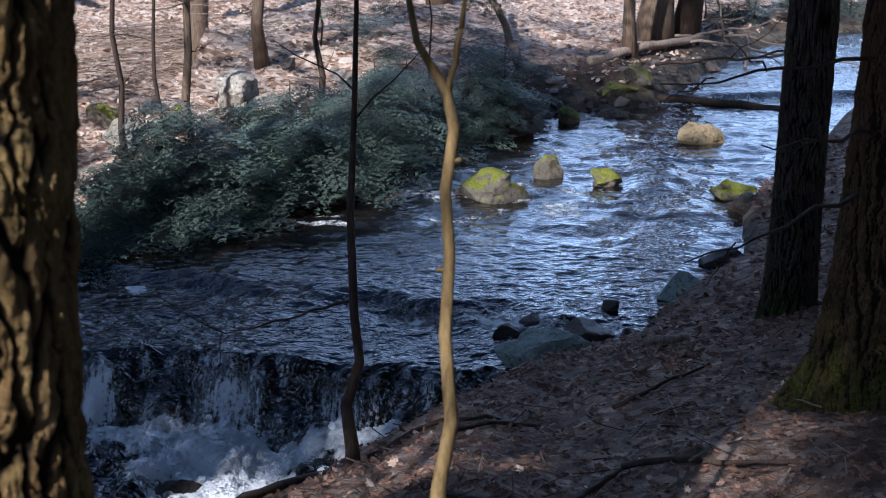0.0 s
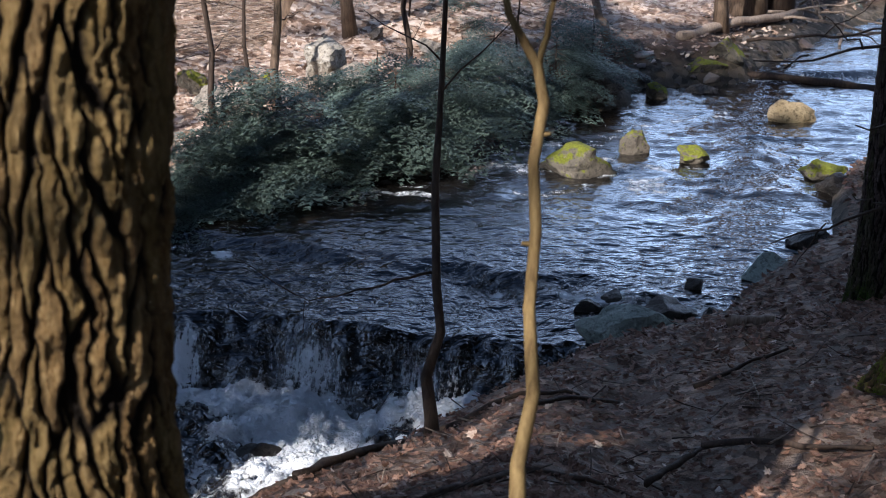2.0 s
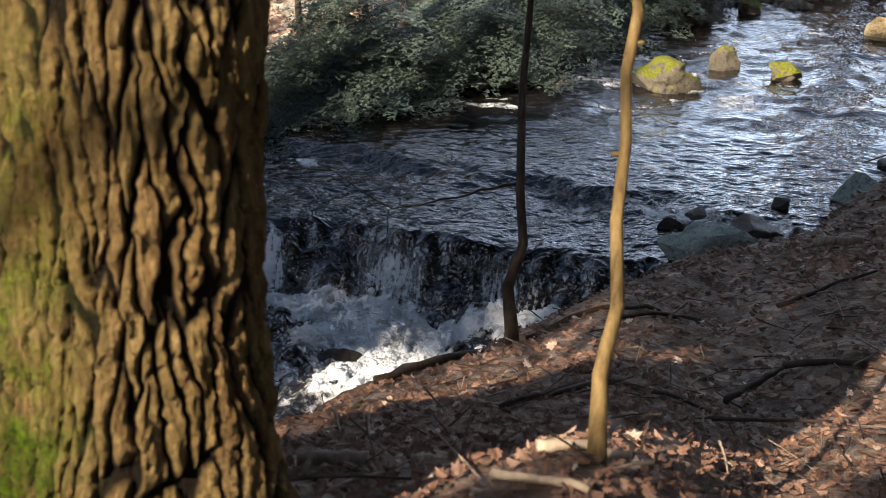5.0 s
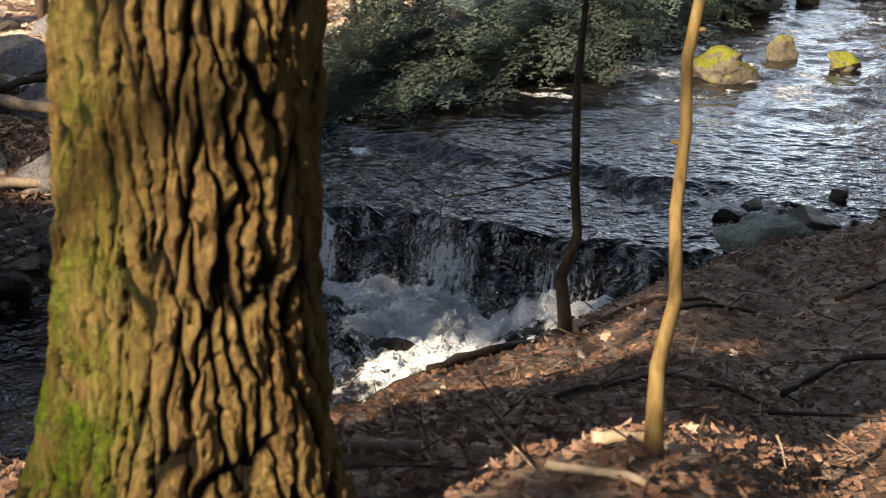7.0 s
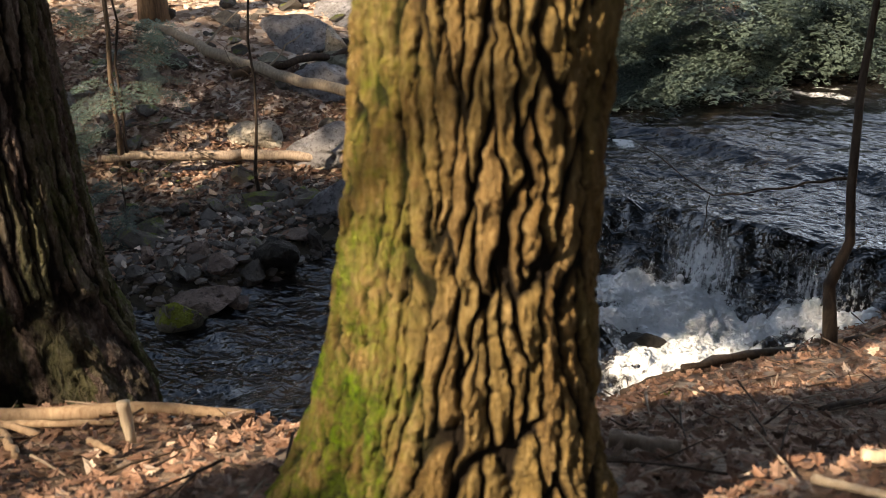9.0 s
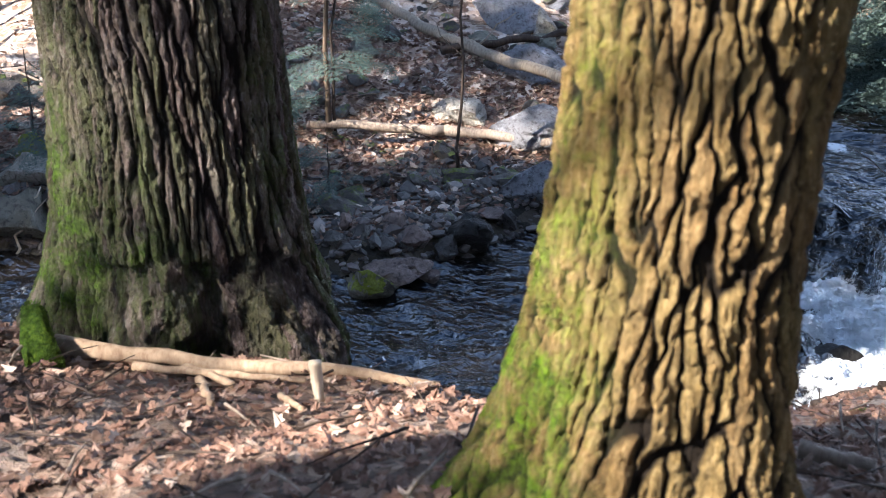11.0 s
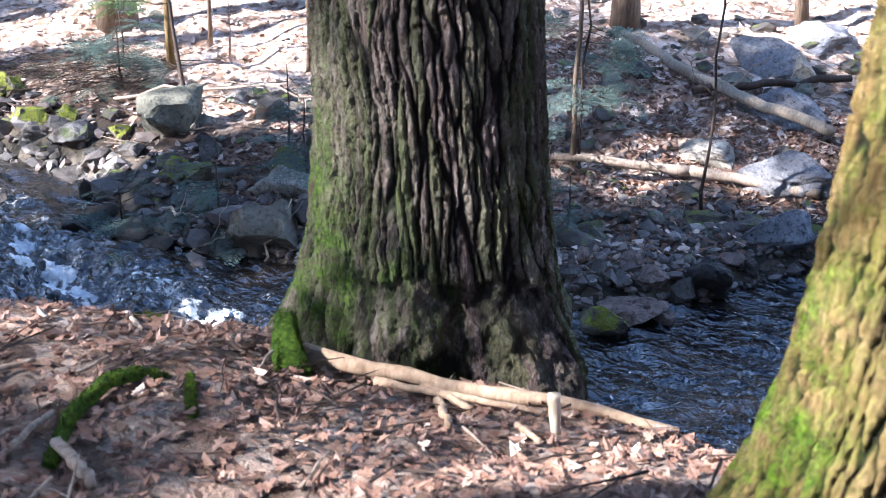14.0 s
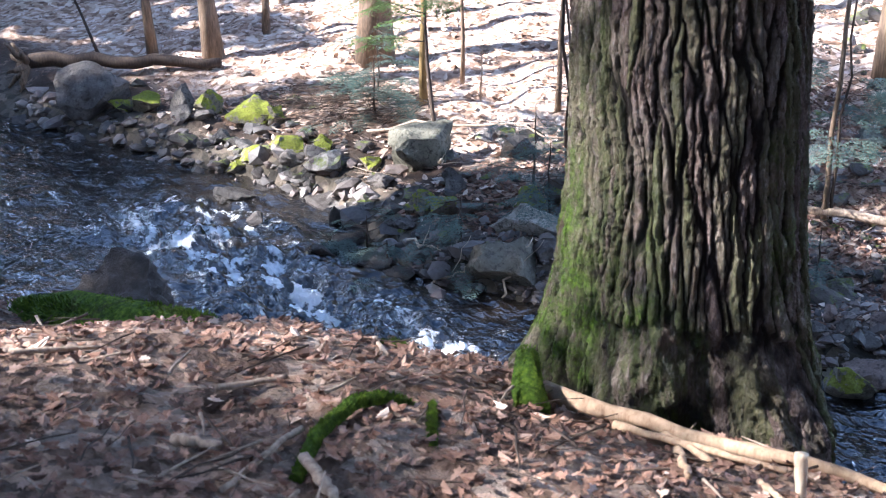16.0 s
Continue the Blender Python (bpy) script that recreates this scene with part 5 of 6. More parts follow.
stick("fallen_log", on(-7.5, 11.7, 0.1), on(-6.4, 13.2, 0.2), 0.05, 0.04, M_TWIG, "dark dead log between boulders", "log", seed=55)
stick("fallen_log", (-17.9, 5.35, -2.3), on(-16.3, 7.5, 0.1), 0.11, 0.07, M_TWIG, "old dark log ending at the water", "log", seed=56, wob=0.015)
stump = thing("root_stump", "upturned grey root plate over the water", "stump", at=(-17.9, 5.3, -2.35))
for k in range(9):
    a = k * 0.7
    part("root", mesh_from("root", *limb((0, 0, 0), (0.25 * math.cos(a), -0.1 - 0.2 * random.Random(k).random(), 0.36 * math.sin(a)), 0.07, 0.02, 5, 0, 0.08, k), M_TRUNK), stump)
stick("fallen_log", on(2.2, 19.95, 0.05), on(4.6, 22.9, 0.2), 0.08, 0.07, M_DEAD, "grey log lying along the far bank", "log", seed=57, wob=0.02)
stick("fallen_log", (2.9, 19.5, -1.95), (5.6, 18.5, -1.98), 0.07, 0.05, M_TWIG, "dark sunken log across the stream", "log", seed=58, wob=0.01)
stick("fallen_branch", on(0.35, 22.0, 1.2), on(1.05, 19.4, 0.1), 0.05, 0.07, M_TRUNK, "leaning dead trunk on the hillside", "log", seed=59)
stick("fallen_branch", on(-12.6, 7.6, 0.05), on(-10.4, 8.9, 0.12), 0.02, 0.012, M_DEAD, "long thin branch arched over the boulder", "branch", seed=60, sag=0.06)
stick("fallen_branch", (3.2, 19.8, -1.5), (5.4, 19.2, -1.2), 0.03, 0.012, M_TWIG, "dark dead branch over the water", "branch", seed=61, forks=((0.5, (5.2, 19.6, -0.7), 0.012), (0.7, (5.6, 18.8, -1.6), 0.01)))
for k in range(9):
    rnd = random.Random(700 + k)
    stick("fallen_branch", on(4.2 + rnd.uniform(-0.8, 1.4), 23.0 + rnd.uniform(-1, 1.2), 0.1), on(5.4 + rnd.uniform(-1, 2), 22.6 + rnd.uniform(-1, 1.5), rnd.uniform(0.3, 1.3)), 0.03, 0.012, M_DEAD, "pale tangled dead branch", "branch", "dead branches upstream", seed=700 + k)
for k, (x, y, dx, dy) in enumerate([(-9.2, 6.1, 0.5, 0.25), (-8.4, 6.3, -0.1, 0.5), (-10.9, 7.45, 0.35, -0.2), (-9.8, 6.3, 0.7, -0.1)]):
    stick("fallen_branch", on(x, y, 0.05), on(x + dx, y + dy, 0.25), 0.015, 0.006, M_PALEWOOD, "bleached driftwood branch among rocks", "branch", "driftwood", seed=720 + k, wob=0.05, forks=((0.5, on(x + dx * 0.4 + 0.1, y + dy * 0.8 + 0.1, 0.3), 0.006),))
twigs("brush_pile", scatter(71, 900, -14.6, -12.6, 7.2, 8.6, lambda x, y, dn, df, wet, u: u < 0.35) + (0, 0, 0.06), 0.7, 0.005, M_TWIG, "low tangle of bare brush on the bank", 72)
twigs("brush_pile", scatter(73, 900, -6.0, -3.6, 19.0, 23.0, lambda x, y, dn, df, wet, u: u < 0.3) + (0, 0, 0.25), 1.2, 0.008, M_DEAD, "tangle of bleached brush on the hillside", 74)

# ---------------------------------------------------------------- standing trees of the far bank
for x, y, h, r, lean, mat, label, seed, br, low in [
        (-3.58, 13.7, 6, 0.035, (-0.02, 0.03), M_TWIG, "slim dark dead sapling", 1, 9, 0.15),
        (-2.98, 14.3, 7, 0.05, (0.01, 0.02), M_TRUNK, "slim grey-brown young tree with dead twigs", 2, 12, 0.1),
        (-3.35, 14.5, 5, 0.025, (-0.02, 0.02), M_TWIG, "thin dark sapling on the hillside", 3, 8, 0.2),
        (-2.72, 18.4, 9, 0.085, (-0.01, 0.0), M_TRUNK, "sunlit slim trunk on the hillside", 4, 8, 0.15),
        (-1.72, 16.6, 6, 0.04, (0.0, 0.02), M_TWIG, "thin dark young tree uphill", 5, 8, 0.1),
        (-4.0, 20.5, 11, 0.16, (0.01, 0.0), M_TRUNK, "tall straight trunk on the hillside", 6, 6, 0.3),
        (2.99, 21.0, 9, 0.10, (0.0, 0.0), M_TRUNK, "reddish slim trunk by the stream", 7, 5, 0.3),
        (3.6, 22.6, 12, 0.26, (0.0, 0.02), M_TRUNK, "thick sunlit trunk by the stream", 8, 4, 0.4),
        (4.2, 23.0, 12, 0.2, (0.03, 0.02), M_TWIG, "thick dark trunk by the stream", 9, 4, 0.4),
        (-0.2, 24.0, 12, 0.18, (0.0, 0.0), M_TRUNK, "tall trunk on the hillside", 10, 6, 0.3),
        (-7.55, 9.66, 6, 0.028, (0.0, 0.02), M_TRUNK, "thin young tree on the gravel", 11, 9, 0.2),
        (-6.06, 9.78, 5, 0.016, (-0.01, 0.02), M_TWIG, "very thin bare sapling on the gravel", 12, 12, 0.1),
        (-16.92, 7.7, 12, 0.12, (-0.06, -0.02), M_TRUNK, "orange-brown slim trunk on the sunny hillside", 13, 4, 0.4),
        (-17.84, 7.15, 12, 0.065, (-0.08, -0.02), M_TRUNK, "orange-brown thin trunk on the sunny hillside", 14, 4, 0.4)]:
    bare_tree("tree", on(x, y), h, r, label, seed, mat, lean, br, low, "tree", "far bank trees")
for x, y, h, r, lean, mat, label, seed, br, low in [
        (-17.3, 8.75, 11, 0.05, (-0.03, -0.02), M_TRUNK, "thin grey trunk on the hillside", 15, 5, 0.3),
        (-18.1, 6.5, 5, 0.022, (-0.42, -0.2), M_TWIG, "thin leaning dead pole", 16, 0, 0.3),
        (-14.96, 9.2, 13, 0.2, (0.0, 0.0), M_TRUNK, "stout trunk with a shaggy base", 17, 3, 0.4),
        (-12.87, 8.6, 8, 0.04, (0.0, 0.01), M_SAPLING, "slim yellow-lit young tree", 18, 8, 0.2),
        (-13.3, 9.5, 8, 0.025, (0.02, 0.02), M_TRUNK, "thin bare sapling on the hillside", 19, 8, 0.2),
        (-12.57, 9.25, 0.8, 0.02, (0.05, 0.0), M_DEAD, "short dead stem on the hillside", 20, 0, 0.2),
        (-10.05, 8.55, 6, 0.022, (-0.06, 0.0), M_TWIG, "thin bare stem in a clump", 21, 8, 0.15),
        (-9.95, 8.6, 6, 0.018, (-0.03, 0.02), M_TRUNK, "thin bare stem in a clump", 22, 8, 0.15),
        (-9.85, 8.5, 6, 0.016, (-0.1, 0.0), M_TWIG, "thin bare stem in a clump", 23, 8, 0.15),
        (-11.5, 9.6, 7, 0.03, (0.02, 0.0), M_TRUNK, "thin bare sapling on the slope", 24, 9, 0.2),
        (-20.5, 10.5, 12, 0.14, (0.0, 0.0), M_TRUNK, "straight trunk on the hillside", 25, 4, 0.3),
        (-9.3, 12.9, 10, 0.14, (0.0, 0.0), M_TRUNK, "sunlit trunk behind the fallen log", 26, 5, 0.2),
        (-10.4, 14.5, 10, 0.1, (0.01, 0.0), M_TRUNK, "slim trunk on the slope", 27, 6, 0.2),
        (-7.9, 14.8, 10, 0.07, (0.0, 0.0), M_TRUNK, "slim trunk on the slope", 28, 8, 0.2)]:
    bare_tree("tree", on(x, y), h, r, label, seed, mat, lean, br, low, "tree", "hillside trees")

# curved dark sapling with green needles above the boulder
sap = thing("hemlock_sapling", "curved dark stem with fresh green hemlock sprays", "hemlock", "hemlocks", on(-11.06, 7.6))
pts = [(0, 0, -0.05), (-0.25, 0.05, 0.45), (-0.42, 0.1, 0.95), (-0.5, 0.12, 1.5), (-0.42, 0.1, 1.9), (-0.5, 0.1, 2.6)]
part("trunk", mesh_from("trunk", *tube(pts, [0.026, 0.023, 0.02, 0.017, 0.013, 0.004], 8, 0.03, 1), M_TWIG), sap)
lines = [((-0.48, 0.12, z), (-0.48 + dx, 0.1 + dy, z + dz)) for z, dx, dy, dz in [(1.5, -0.9, -0.1, 0.05), (1.62, 0.5, -0.2, 0.15), (1.7, -0.6, -0.2, 0.25), (1.85, 0.6, 0.1, 0.1), (1.95, -0.7, 0.1, 0.2), (1.35, -1.0, 0.2, 0.1), (2.1, 0.3, -0.3, 0.2), (2.2, -0.4, 0.2, 0.1), (1.2, -0.8, -0.2, -0.05), (1.8, -1.0, 0.0, 0.1)]]
for k, (a, b) in enumerate(lines):
    part("branch", mesh_from("branch", *limb(a, b, 0.008, 0.003, 5, 0, 0.03, k, 5), M_TWIG), sap)
crown = crown_mesh(lines, 0.8, 5, 8)
crown.materials.clear()
crown.materials.append(M_GREEN)
part("crown", crown, sap)

# ---------------------------------------------------------------- hemlock thickets
for k, (x, y, h, reach, n) in enumerate([
        (-3.7, 12.5, 0.9, 1.2, 17), (-3.0, 12.85, 0.65, 1.1, 14), (-2.5, 13.3, 1.0, 1.2, 18), (-1.9, 13.35, 0.6, 1.2, 15), (-1.3, 13.9, 0.8, 1.1, 19), (-0.8, 14.4, 0.8, 1.0, 16),
        (-0.65, 15.2, 0.95, 1.1, 20), (-1.6, 14.7, 0.7, 1.1, 14), (-0.3, 16.2, 0.9, 0.9, 15), (0.5, 17.0, 0.7, 0.9, 14), (1.0, 17.7, 0.8, 0.8, 13), (-4.4, 12.3, 0.8, 1.0, 14), (-3.75, 11.95, 0.5, 1.2, 14), (-3.2, 12.3, 0.45, 1.2, 14), (-2.5, 12.75, 0.45, 1.1, 13)]):
    hemlock("hemlock_sapling", on(x - 0.25, y - 0.15), h, reach, n, "low hemlock sapling drooping over the water", 40 + k, 0.022, 0.1, scale=1.2, per_bough=5, group="hemlocks over the pool", toward=-95, droop=0.22, sprays=PADS)
for x, y, h, reach, n, low, cut, label, seed, sc in [
        (-7.5, 9.72, 3.4, 0.55, 14, 0.12, 0.5, "young hemlock with blue-green sprays", 61, 0.8),
        (-8.4, 8.2, 0.9, 0.7, 10, 0.1, 1.0, "low hemlock seedling among stones", 62, 0.6),
        (-6.6, 8.4, 0.6, 0.5, 6, 0.2, 1.0, "hemlock seedling on the gravel", 63, 0.5),
        (-9.0, 7.4, 0.9, 0.9, 10, 0.15, 1.0, "low blue-green hemlock spray over rocks", 64, 0.6),
        (-9.6, 7.7, 1.0, 0.9, 9, 0.2, 1.0, "low blue-green hemlock spray over rocks", 65, 0.6),
        (-9.7, 6.0, 0.35, 0.6, 7, 0.1, 1.0, "hemlock branch trailing at the water", 66, 0.55),
        (-10.3, 6.15, 0.4, 0.7, 8, 0.1, 1.0, "blue-green hemlock branch lying over wet rocks", 60, 0.6),
        (-9.2, 6.5, 0.5, 0.7, 7, 0.2, 1.0, "blue-green hemlock spray over rocks", 59, 0.6),
        (-7.9, 8.8, 0.8, 0.7, 8, 0.2, 1.0, "blue-green hemlock spray over the gravel", 58, 0.7),
        (-12.9, 7.9, 0.8, 0.9, 10, 0.2, 1.0, "low sunlit hemlock shrub", 67, 0.7),
        (-13.6, 8.4, 1.0, 1.0, 9, 0.2, 1.0, "low sunlit hemlock shrub", 68, 0.7),
        (-11.0, 10.2, 1.6, 0.9, 9, 0.3, 1.0, "small hemlock on the slope", 69, 0.8),
        (-9.2, 10.8, 2.0, 0.9, 8, 0.3, 1.0, "small hemlock on the slope", 70, 0.8),
        (-2.0, 19.6, 3.5, 1.4, 26, 0.1, 1.0, "young hemlock on the hillside", 71, 1.2),
        (-0.3, 18.5, 2.8, 1.3, 24, 0.1, 1.0, "young hemlock on the hillside", 72, 1.1),
        (-6.3, 16.5, 3.0, 1.2, 14, 0.2, 1.0, "young hemlock on the hillside", 73, 1.1)]:
    hemlock("hemlock_sapling", on(x, y), h, reach, n, label, seed, 0.018, low, scale=sc, per_bough=4, group="hemlocks of the far bank", top_cut=cut, mat=M_HEMLOCK_PALE if seed < 71 else None)
for k, (x, y, h) in enumerate([(6.4, 27.0, 1.0), (7.6, 28.0, 1.3), (8.9, 28.6, 1.0), (10.2, 29.6, 1.4), (5.2, 26.2, 0.8)]):
    hemlock("hemlock_sapling", on(x, y), h, 1.3, 14, "dark hemlock sapling on the bank where the stream bends", 90 + k, 0.022, 0.1, scale=1.4, per_bough=4, group="hemlocks upstream", sprays=PADS)
boughs = thing("hemlock_branch", "bare dark bough with blue needle sprays reaching into view", "hemlock", at=(0.9, 5.5, 1.25))
part("stem", mesh_from("stem", *join([limb((1.2, 0.4, 0.5), (-0.5, 0.1, -0.02), 0.014, 0.004, 7, 0, 0.03, 3, 6), limb((0.3, 0.2, 0.2), (-0.9, 0.6, 0.25), 0.008, 0.003, 5, 0, 0.04, 4, 5)]), M_TWIG), boughs)
part("crown", crown_mesh([((0.3, 0.2, 0.2), (-0.5, 0.1, -0.02)), ((0.2, 0.2, 0.25), (-0.9, 0.6, 0.25)), ((0.8, 0.3, 0.35), (0.1, 0.6, 0.2))], 0.7, 9, 7), boughs)

spray = thing("hemlock_branch", "thin hemlock twig with green needle sprays above the sapling", "hemlock", at=(0.0, 3.7, 1.3))
twig = [((0.1, 0.0, 0.3), (-0.12, 0.0, -0.02)), ((0.05, 0.0, 0.2), (0.22, 0.05, -0.03)), ((-0.02, 0.0, 0.1), (-0.3, 0.05, 0.02)), ((0.0, 0.02, 0.12), (0.06, -0.03, -0.06))]
for k, (a, b) in enumerate(twig):
    part("stem", mesh_from("stem", *limb(a, b, 0.004, 0.0015, 5, 0, 0.04, 80 + k, 5), M_TWIG), spray)
part("crown", crown_mesh(twig, 0.32, 81, 5, mat=M_GREEN), spray)
for k, (a, b, forks) in enumerate([
        ((1.86, 5.6, 0.14), (1.05, 5.45, -0.15), ((0.4, (1.35, 5.3, 0.12)), (0.7, (1.2, 5.6, -0.3)))),
        ((1.88, 5.62, 0.75), (0.95, 5.7, 0.62), ((0.5, (1.2, 5.5, 0.85)), (0.75, (1.0, 5.9, 0.5)))),
        ((1.9, 5.58, 0.42), (1.3, 5.2, 0.45), ((0.5, (1.45, 5.6, 0.3)),))]):
    pieces = [limb(a, b, 0.012, 0.003, 7, 0, 0.04, 60 + k, 6)] + [limb(Vector(a).lerp(b, s), e, 0.005, 0.0015, 5, 0, 0.05, 70 + k, 5) for s, e in forks]
    part("dead_twig", mesh_from("dead_twig", *join(pieces), M_TWIG), GREAT[2])

# ---------------------------------------------------------------- unseen hemlocks added behind, whose crowns shade the banks
COT = 1 / math.tan(radians(SUN_EL))
DRIFT = (-SUN_WAY.x / math.hypot(SUN_WAY.x, SUN_WAY.y) * COT, -SUN_WAY.y / math.hypot(SUN_WAY.x, SUN_WAY.y) * COT)
# openings left for sun to land: a line over the ground and its half width
GAPS = [((-0.8, 1.9), (0.2, 4.2), 0.65), ((-0.35, 3.55), (0.95, 4.95), 0.28), ((1.1, 4.5), (1.7, 5.4), 0.15), ((0.0, 2.5), (0.75, 4.2), 0.2), ((0.25, 2.5), (0.7, 2.9), 0.2), ((-4.9, 4.5), (-3.5, 4.4), 0.75),
        ((-8.7, 7.6), (-8.2, 8.0), 0.7), ((-10.5, 3.0), (-9.8, 3.4), 0.3), ((-7.1, 6.9), (-6.8, 7.2), 0.1), ((-6.2, 2.5), (-5.9, 2.8), 0.1),
        ((-16.5, 3.0), (-13.0, 3.9), 0.5), ((-13.6, 1.2), (-12.6, 1.4), 0.4), ((-8.8, 6.5), (-6.8, 7.8), 0.35), ((-0.9, 10.6), (-0.4, 11.2), 0.5), ((1.8, 13.2), (2.4, 14.0), 0.6), ((0.0, 11.8), (0.9, 12.2), 0.4), ((1.7, 10.8), (2.1, 11.2), 0.3)]
COARSE = [spray_verts(random.Random(50 + k), 1.3, 0.8, 5, 4) * (1, 1, 1) for k in range(4)]
for q in COARSE:
    mid = q.mean(1, keepdims=True)
    q[:] = mid + (q - mid) * (4.2, 4.2, 2.0)


def canopy(trunks, count, seed, x0, x1, y0, y1, fill):
    rnd = random.Random(seed)
    homes = [[] for _ in trunks]
    while count:
        count -= 1
        px, py, h = rnd.uniform(x0, x1), rnd.uniform(y0, y1), rnd.uniform(5.5, 13)
        if float(fbm(px * 0.55, py * 0.35, 3, seed)) > fill - (0.4 if seed == 4 and px < -1.5 and py < 2.6 else 0):
            continue
        reach = min(math.dist((px, py), (ax + (bx - ax) * s, ay + (by - ay) * s)) - r for (ax, ay), (bx, by), r in GAPS for s in (0, 0.25, 0.5, 0.75, 1))
        if reach < 0.5:
            continue
        p = Vector((px - DRIFT[0] * h, py - DRIFT[1] * h, h))
        k = min(range(len(trunks)), key=lambda n: math.dist(trunks[n], p[:2]) + 0.2 * len(homes[n]) / 60)
        homes[k].append(p)
    for (x, y), spots in zip(trunks, homes):
        z = gz(x, y)
        ob = thing("hemlock_tree", "unseen tall hemlock, its crown added to cast shade", "tree", "tall hemlocks", (x, y, z))
        part("trunk", mesh_from("trunk", *tube(bent((0, 0, -0.3), (0.2, 0.1, 15), 10, 0, 0.004, seed), taper(10, 0.3, 0.05), 14, 0.04, seed), M_BARK_DARK), ob)
        limbs, out = [], []
        for p in spots[::16]:
            a = Vector((0, 0, max(2.5, p.z - z - 0.3)))
            limbs.append(limb(a, p - Vector((x, y, z)), 0.04, 0.012, 5, 0, 0.03, 3, 5))
        for p in spots:
            m = np.array(pose(*(p - Vector((x, y, z))), rnd.uniform(-30, 30), rnd.uniform(-20, 30), rnd.uniform(0, 360)))
            q = COARSE[rnd.randrange(4)].reshape(-1, 3)
            out.append(q @ m[:3, :3].T + m[:3, 3])
        if limbs:
            part("limbs", mesh_from("limbs", *join(limbs), M_TWIG), ob)
        if out:
            v = np.concatenate(out)
            part("crown", mesh_from("crown", v, np.arange(len(v)).reshape(-1, 4), M_HEMLOCK, shade=False), ob)


def crown_over(x, y, z, radius, low, high, count, seed):
    """Limbs and needle sprays high on a great trunk, kept out of the gaps."""
    rnd, limbs, out = random.Random(seed), [], []
    for _ in range(count):
        h, a = rnd.uniform(low, high), rnd.uniform(0, 6.28)
        r = radius * math.sqrt(rnd.random()) * (1.15 - 0.6 * (h - low) / (high - low))
        p = Vector((x + math.cos(a) * r, y + math.sin(a) * r, h))
        q0 = (p.x + DRIFT[0] * h, p.y + DRIFT[1] * h)
        if min(math.dist(q0, (ax + (bx - ax) * s, ay + (by - ay) * s)) - w for (ax, ay), (bx, by), w in GAPS for s in (0, 0.33, 0.67, 1)) < 0.5:
            continue
        if rnd.random() < 0.12:
            limbs.append(limb((x, y, h - 0.1), p, 0.04, 0.012, 5, 0, 0.03, 3, 5))
        m = np.array(pose(*p, rnd.uniform(-30, 30), rnd.uniform(-20, 30), rnd.uniform(0, 360)))
        q = COARSE[rnd.randrange(4)].reshape(-1, 3)
        out.append(q @ m[:3, :3].T + m[:3, 3])
    v = np.concatenate(out)
    return mesh_from("limbs", *join(limbs), M_TWIG), mesh_from("crown", v, np.arange(len(v)).reshape(-1, 4), M_HEMLOCK, shade=False)


# crowns above view on the great trunks, added to darken the bank below
for ob, spec in zip(GREAT, ((-0.7, 2.0, 0.2, 3.2, 3.6, 9.5, 260, 1), (-3.2, 2.9, -0.3, 3.6, 3.8, 9.5, 260, 2), (2.0, 5.4, -0.9, 3.2, 3.6, 8.5, 380, 3), (2.4, 8.2, -1.5, 3.2, 3.6, 8.5, 380, 4))):
    limbs, crown = crown_over(*spec)
    part("limbs", limbs, ob)
    part("crown", crown, ob)

# the fifth trunk stands where its shadow covers the near trunk's left side
canopy([(-11.8, -8.0), (-4.6, -11.5), (-2.5, -7.0), (-10.5, -3.5), (-5.0, -4.95), (1.5, -8.5)], 3600, 4, -7.5, 3.8, -1.5, 9.0, 0.75)

canopy([(-7.2, -1.6), (-9.0, 0.5), (3.5, -2.5)], 1500, 9, -9.0, 4.0, 10.5, 22.0, -0.3)

canopy([(6.5, 3.5)], 420, 21, -1.0, 5.5, 15.5, 22.0, 0.2)

canopy([(-12.0, -4.0), (-14.0, -1.0)], 850, 12, -11.5, -6.5, 3.6, 6.8, 0.45)

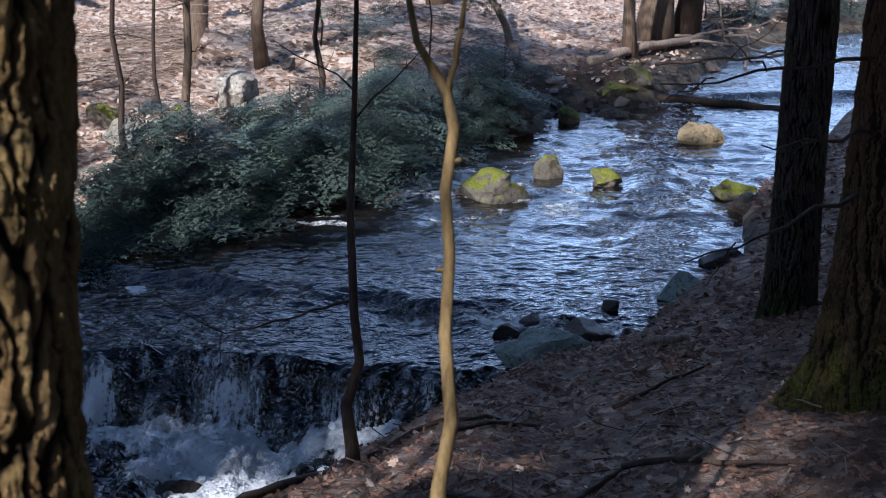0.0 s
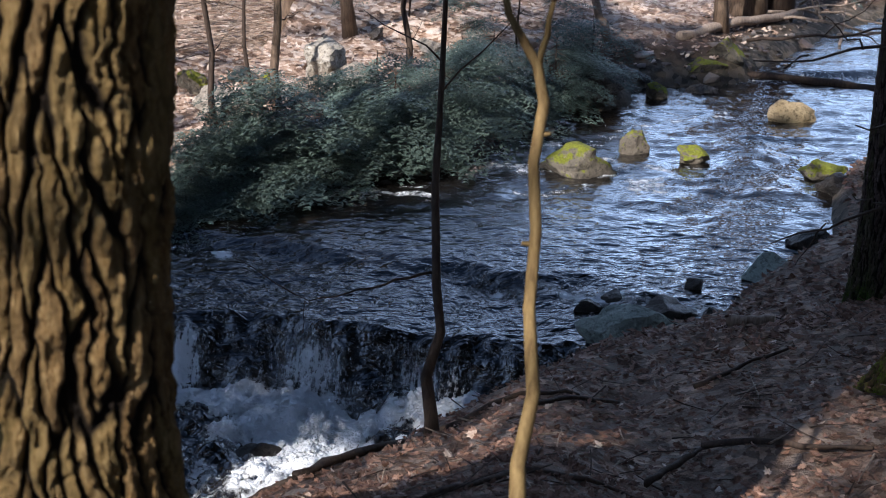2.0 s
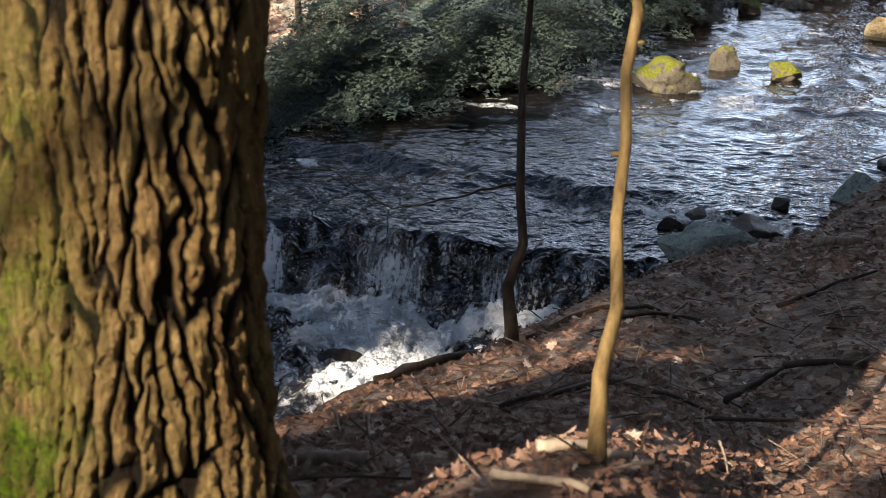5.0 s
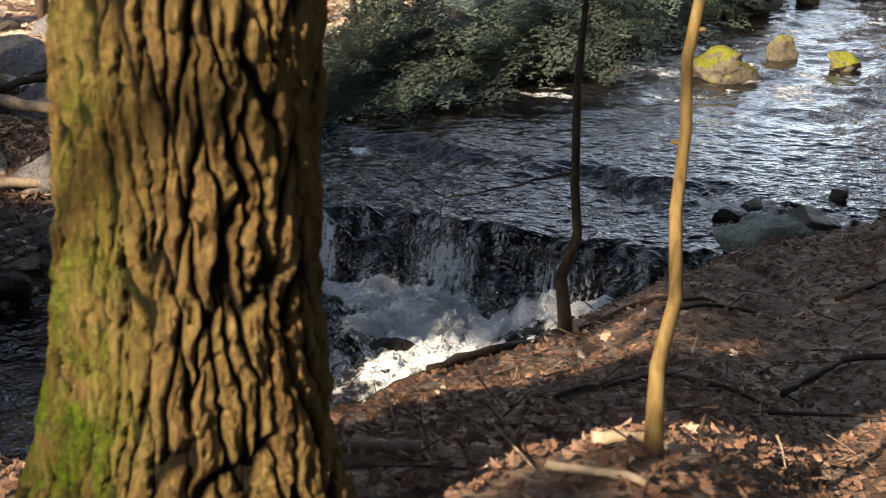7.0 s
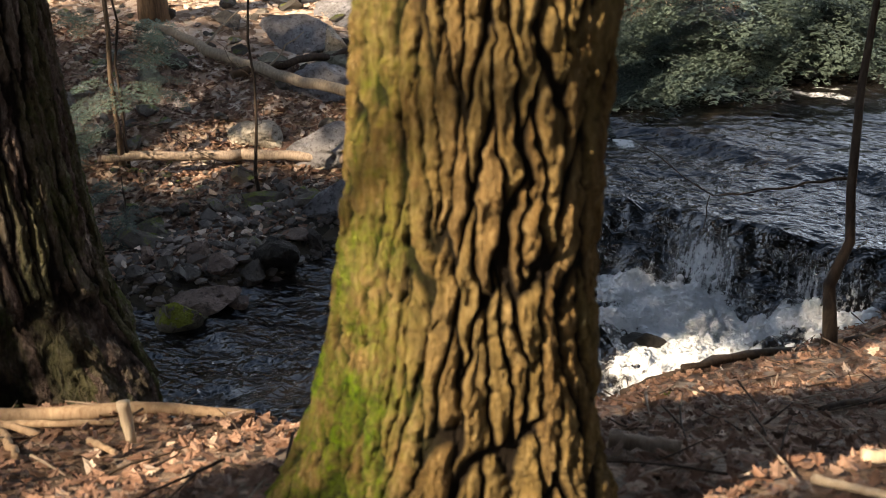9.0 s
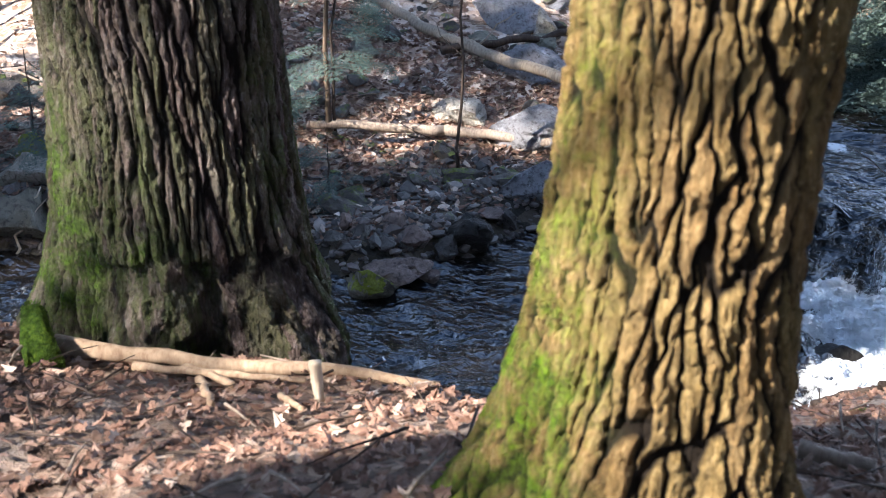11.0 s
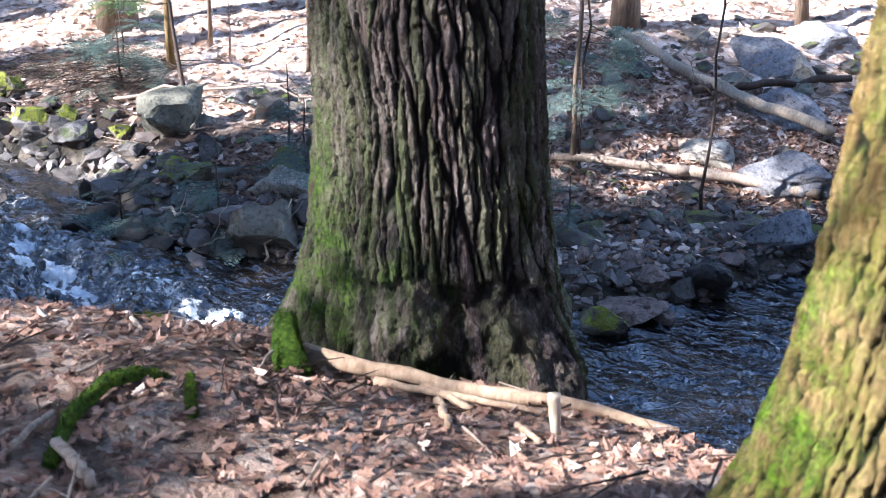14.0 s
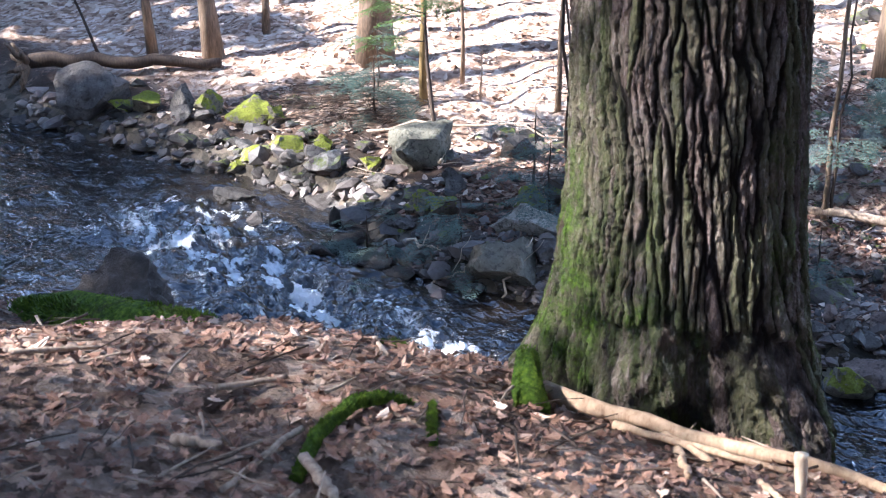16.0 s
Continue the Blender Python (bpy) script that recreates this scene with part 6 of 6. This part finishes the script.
canopy([(-13.0, 0.5)], 350, 13, -11.5, -6.5, 6.8, 10.5, -0.1)

canopy([(-17.0, -5.0), (-20.0, -2.0)], 1100, 15, -20.5, -10.5, 0.0, 4.6, 0.15)


def woods(name, count, seed, az0, az1, r0, r1, label):
    """Unseen forest added round about to block sky: rough-crowned trunks, as one mesh."""
    rnd = random.Random(seed)
    stems, blades = [], []
    for _ in range(count):
        a, r = radians(rnd.uniform(az0, az1)), rnd.uniform(r0, r1)
        x, y = -math.sin(a) * r, math.cos(a) * r
        if float(line_distance(NEAR_LINE, np.array([x]), np.array([y]))[0]) < 2.5 or bool(inside(CHANNEL, np.array([x]), np.array([y]))[0]):
            continue
        z, h, w = gz(x, y), rnd.uniform(11, 15), rnd.uniform(0.12, 0.26)
        stems.append(tube([(x, y, z - 0.2), (x, y, z + h * 0.5), (x, y, z + h)], [w, w * 0.7, 0.03], 7))
        for k in range(110):
            s = rnd.uniform(0.22, 1.0)
            far, yaw = (1.1 - s) * 4.0 * rnd.uniform(0.3, 1), rnd.uniform(0, 6.28)
            p = np.array((x + math.cos(yaw) * far, y + math.sin(yaw) * far, z + h * s - 0.15 * far))
            d, e = np.array((math.cos(yaw), math.sin(yaw), -0.25)) * rnd.uniform(0.5, 1.0), np.array((-math.sin(yaw), math.cos(yaw), rnd.uniform(-0.3, 0.3))) * rnd.uniform(0.2, 0.45)
            blades.append([p - d * 0.6 - e * 0.4, p - e, p + d, p + e * 0.8])
    ob = thing(name, label, "woods")
    tagged(ob, kind="stuff")
    part("trunks", mesh_from("trunks", *join(stems), M_TRUNK), ob)
    v = np.array(blades).reshape(-1, 3)
    part("crowns", mesh_from("crowns", v, np.arange(len(v)).reshape(-1, 4), M_HEMLOCK, shade=False), ob)


# all three stand out of view and only dim the sky and reflections
woods("unseen_woods", 210, 5, 14, 110, 25, 46, "unseen hemlock woods on the hillside, added to block sky")
woods("unseen_woods", 130, 6, 196, 335, 11, 32, "unseen hemlock woods behind the viewpoint, added to block sky")
woods("unseen_woods", 100, 7, 112, 196, 28, 54, "unseen hemlock woods down the valley, added to block sky")
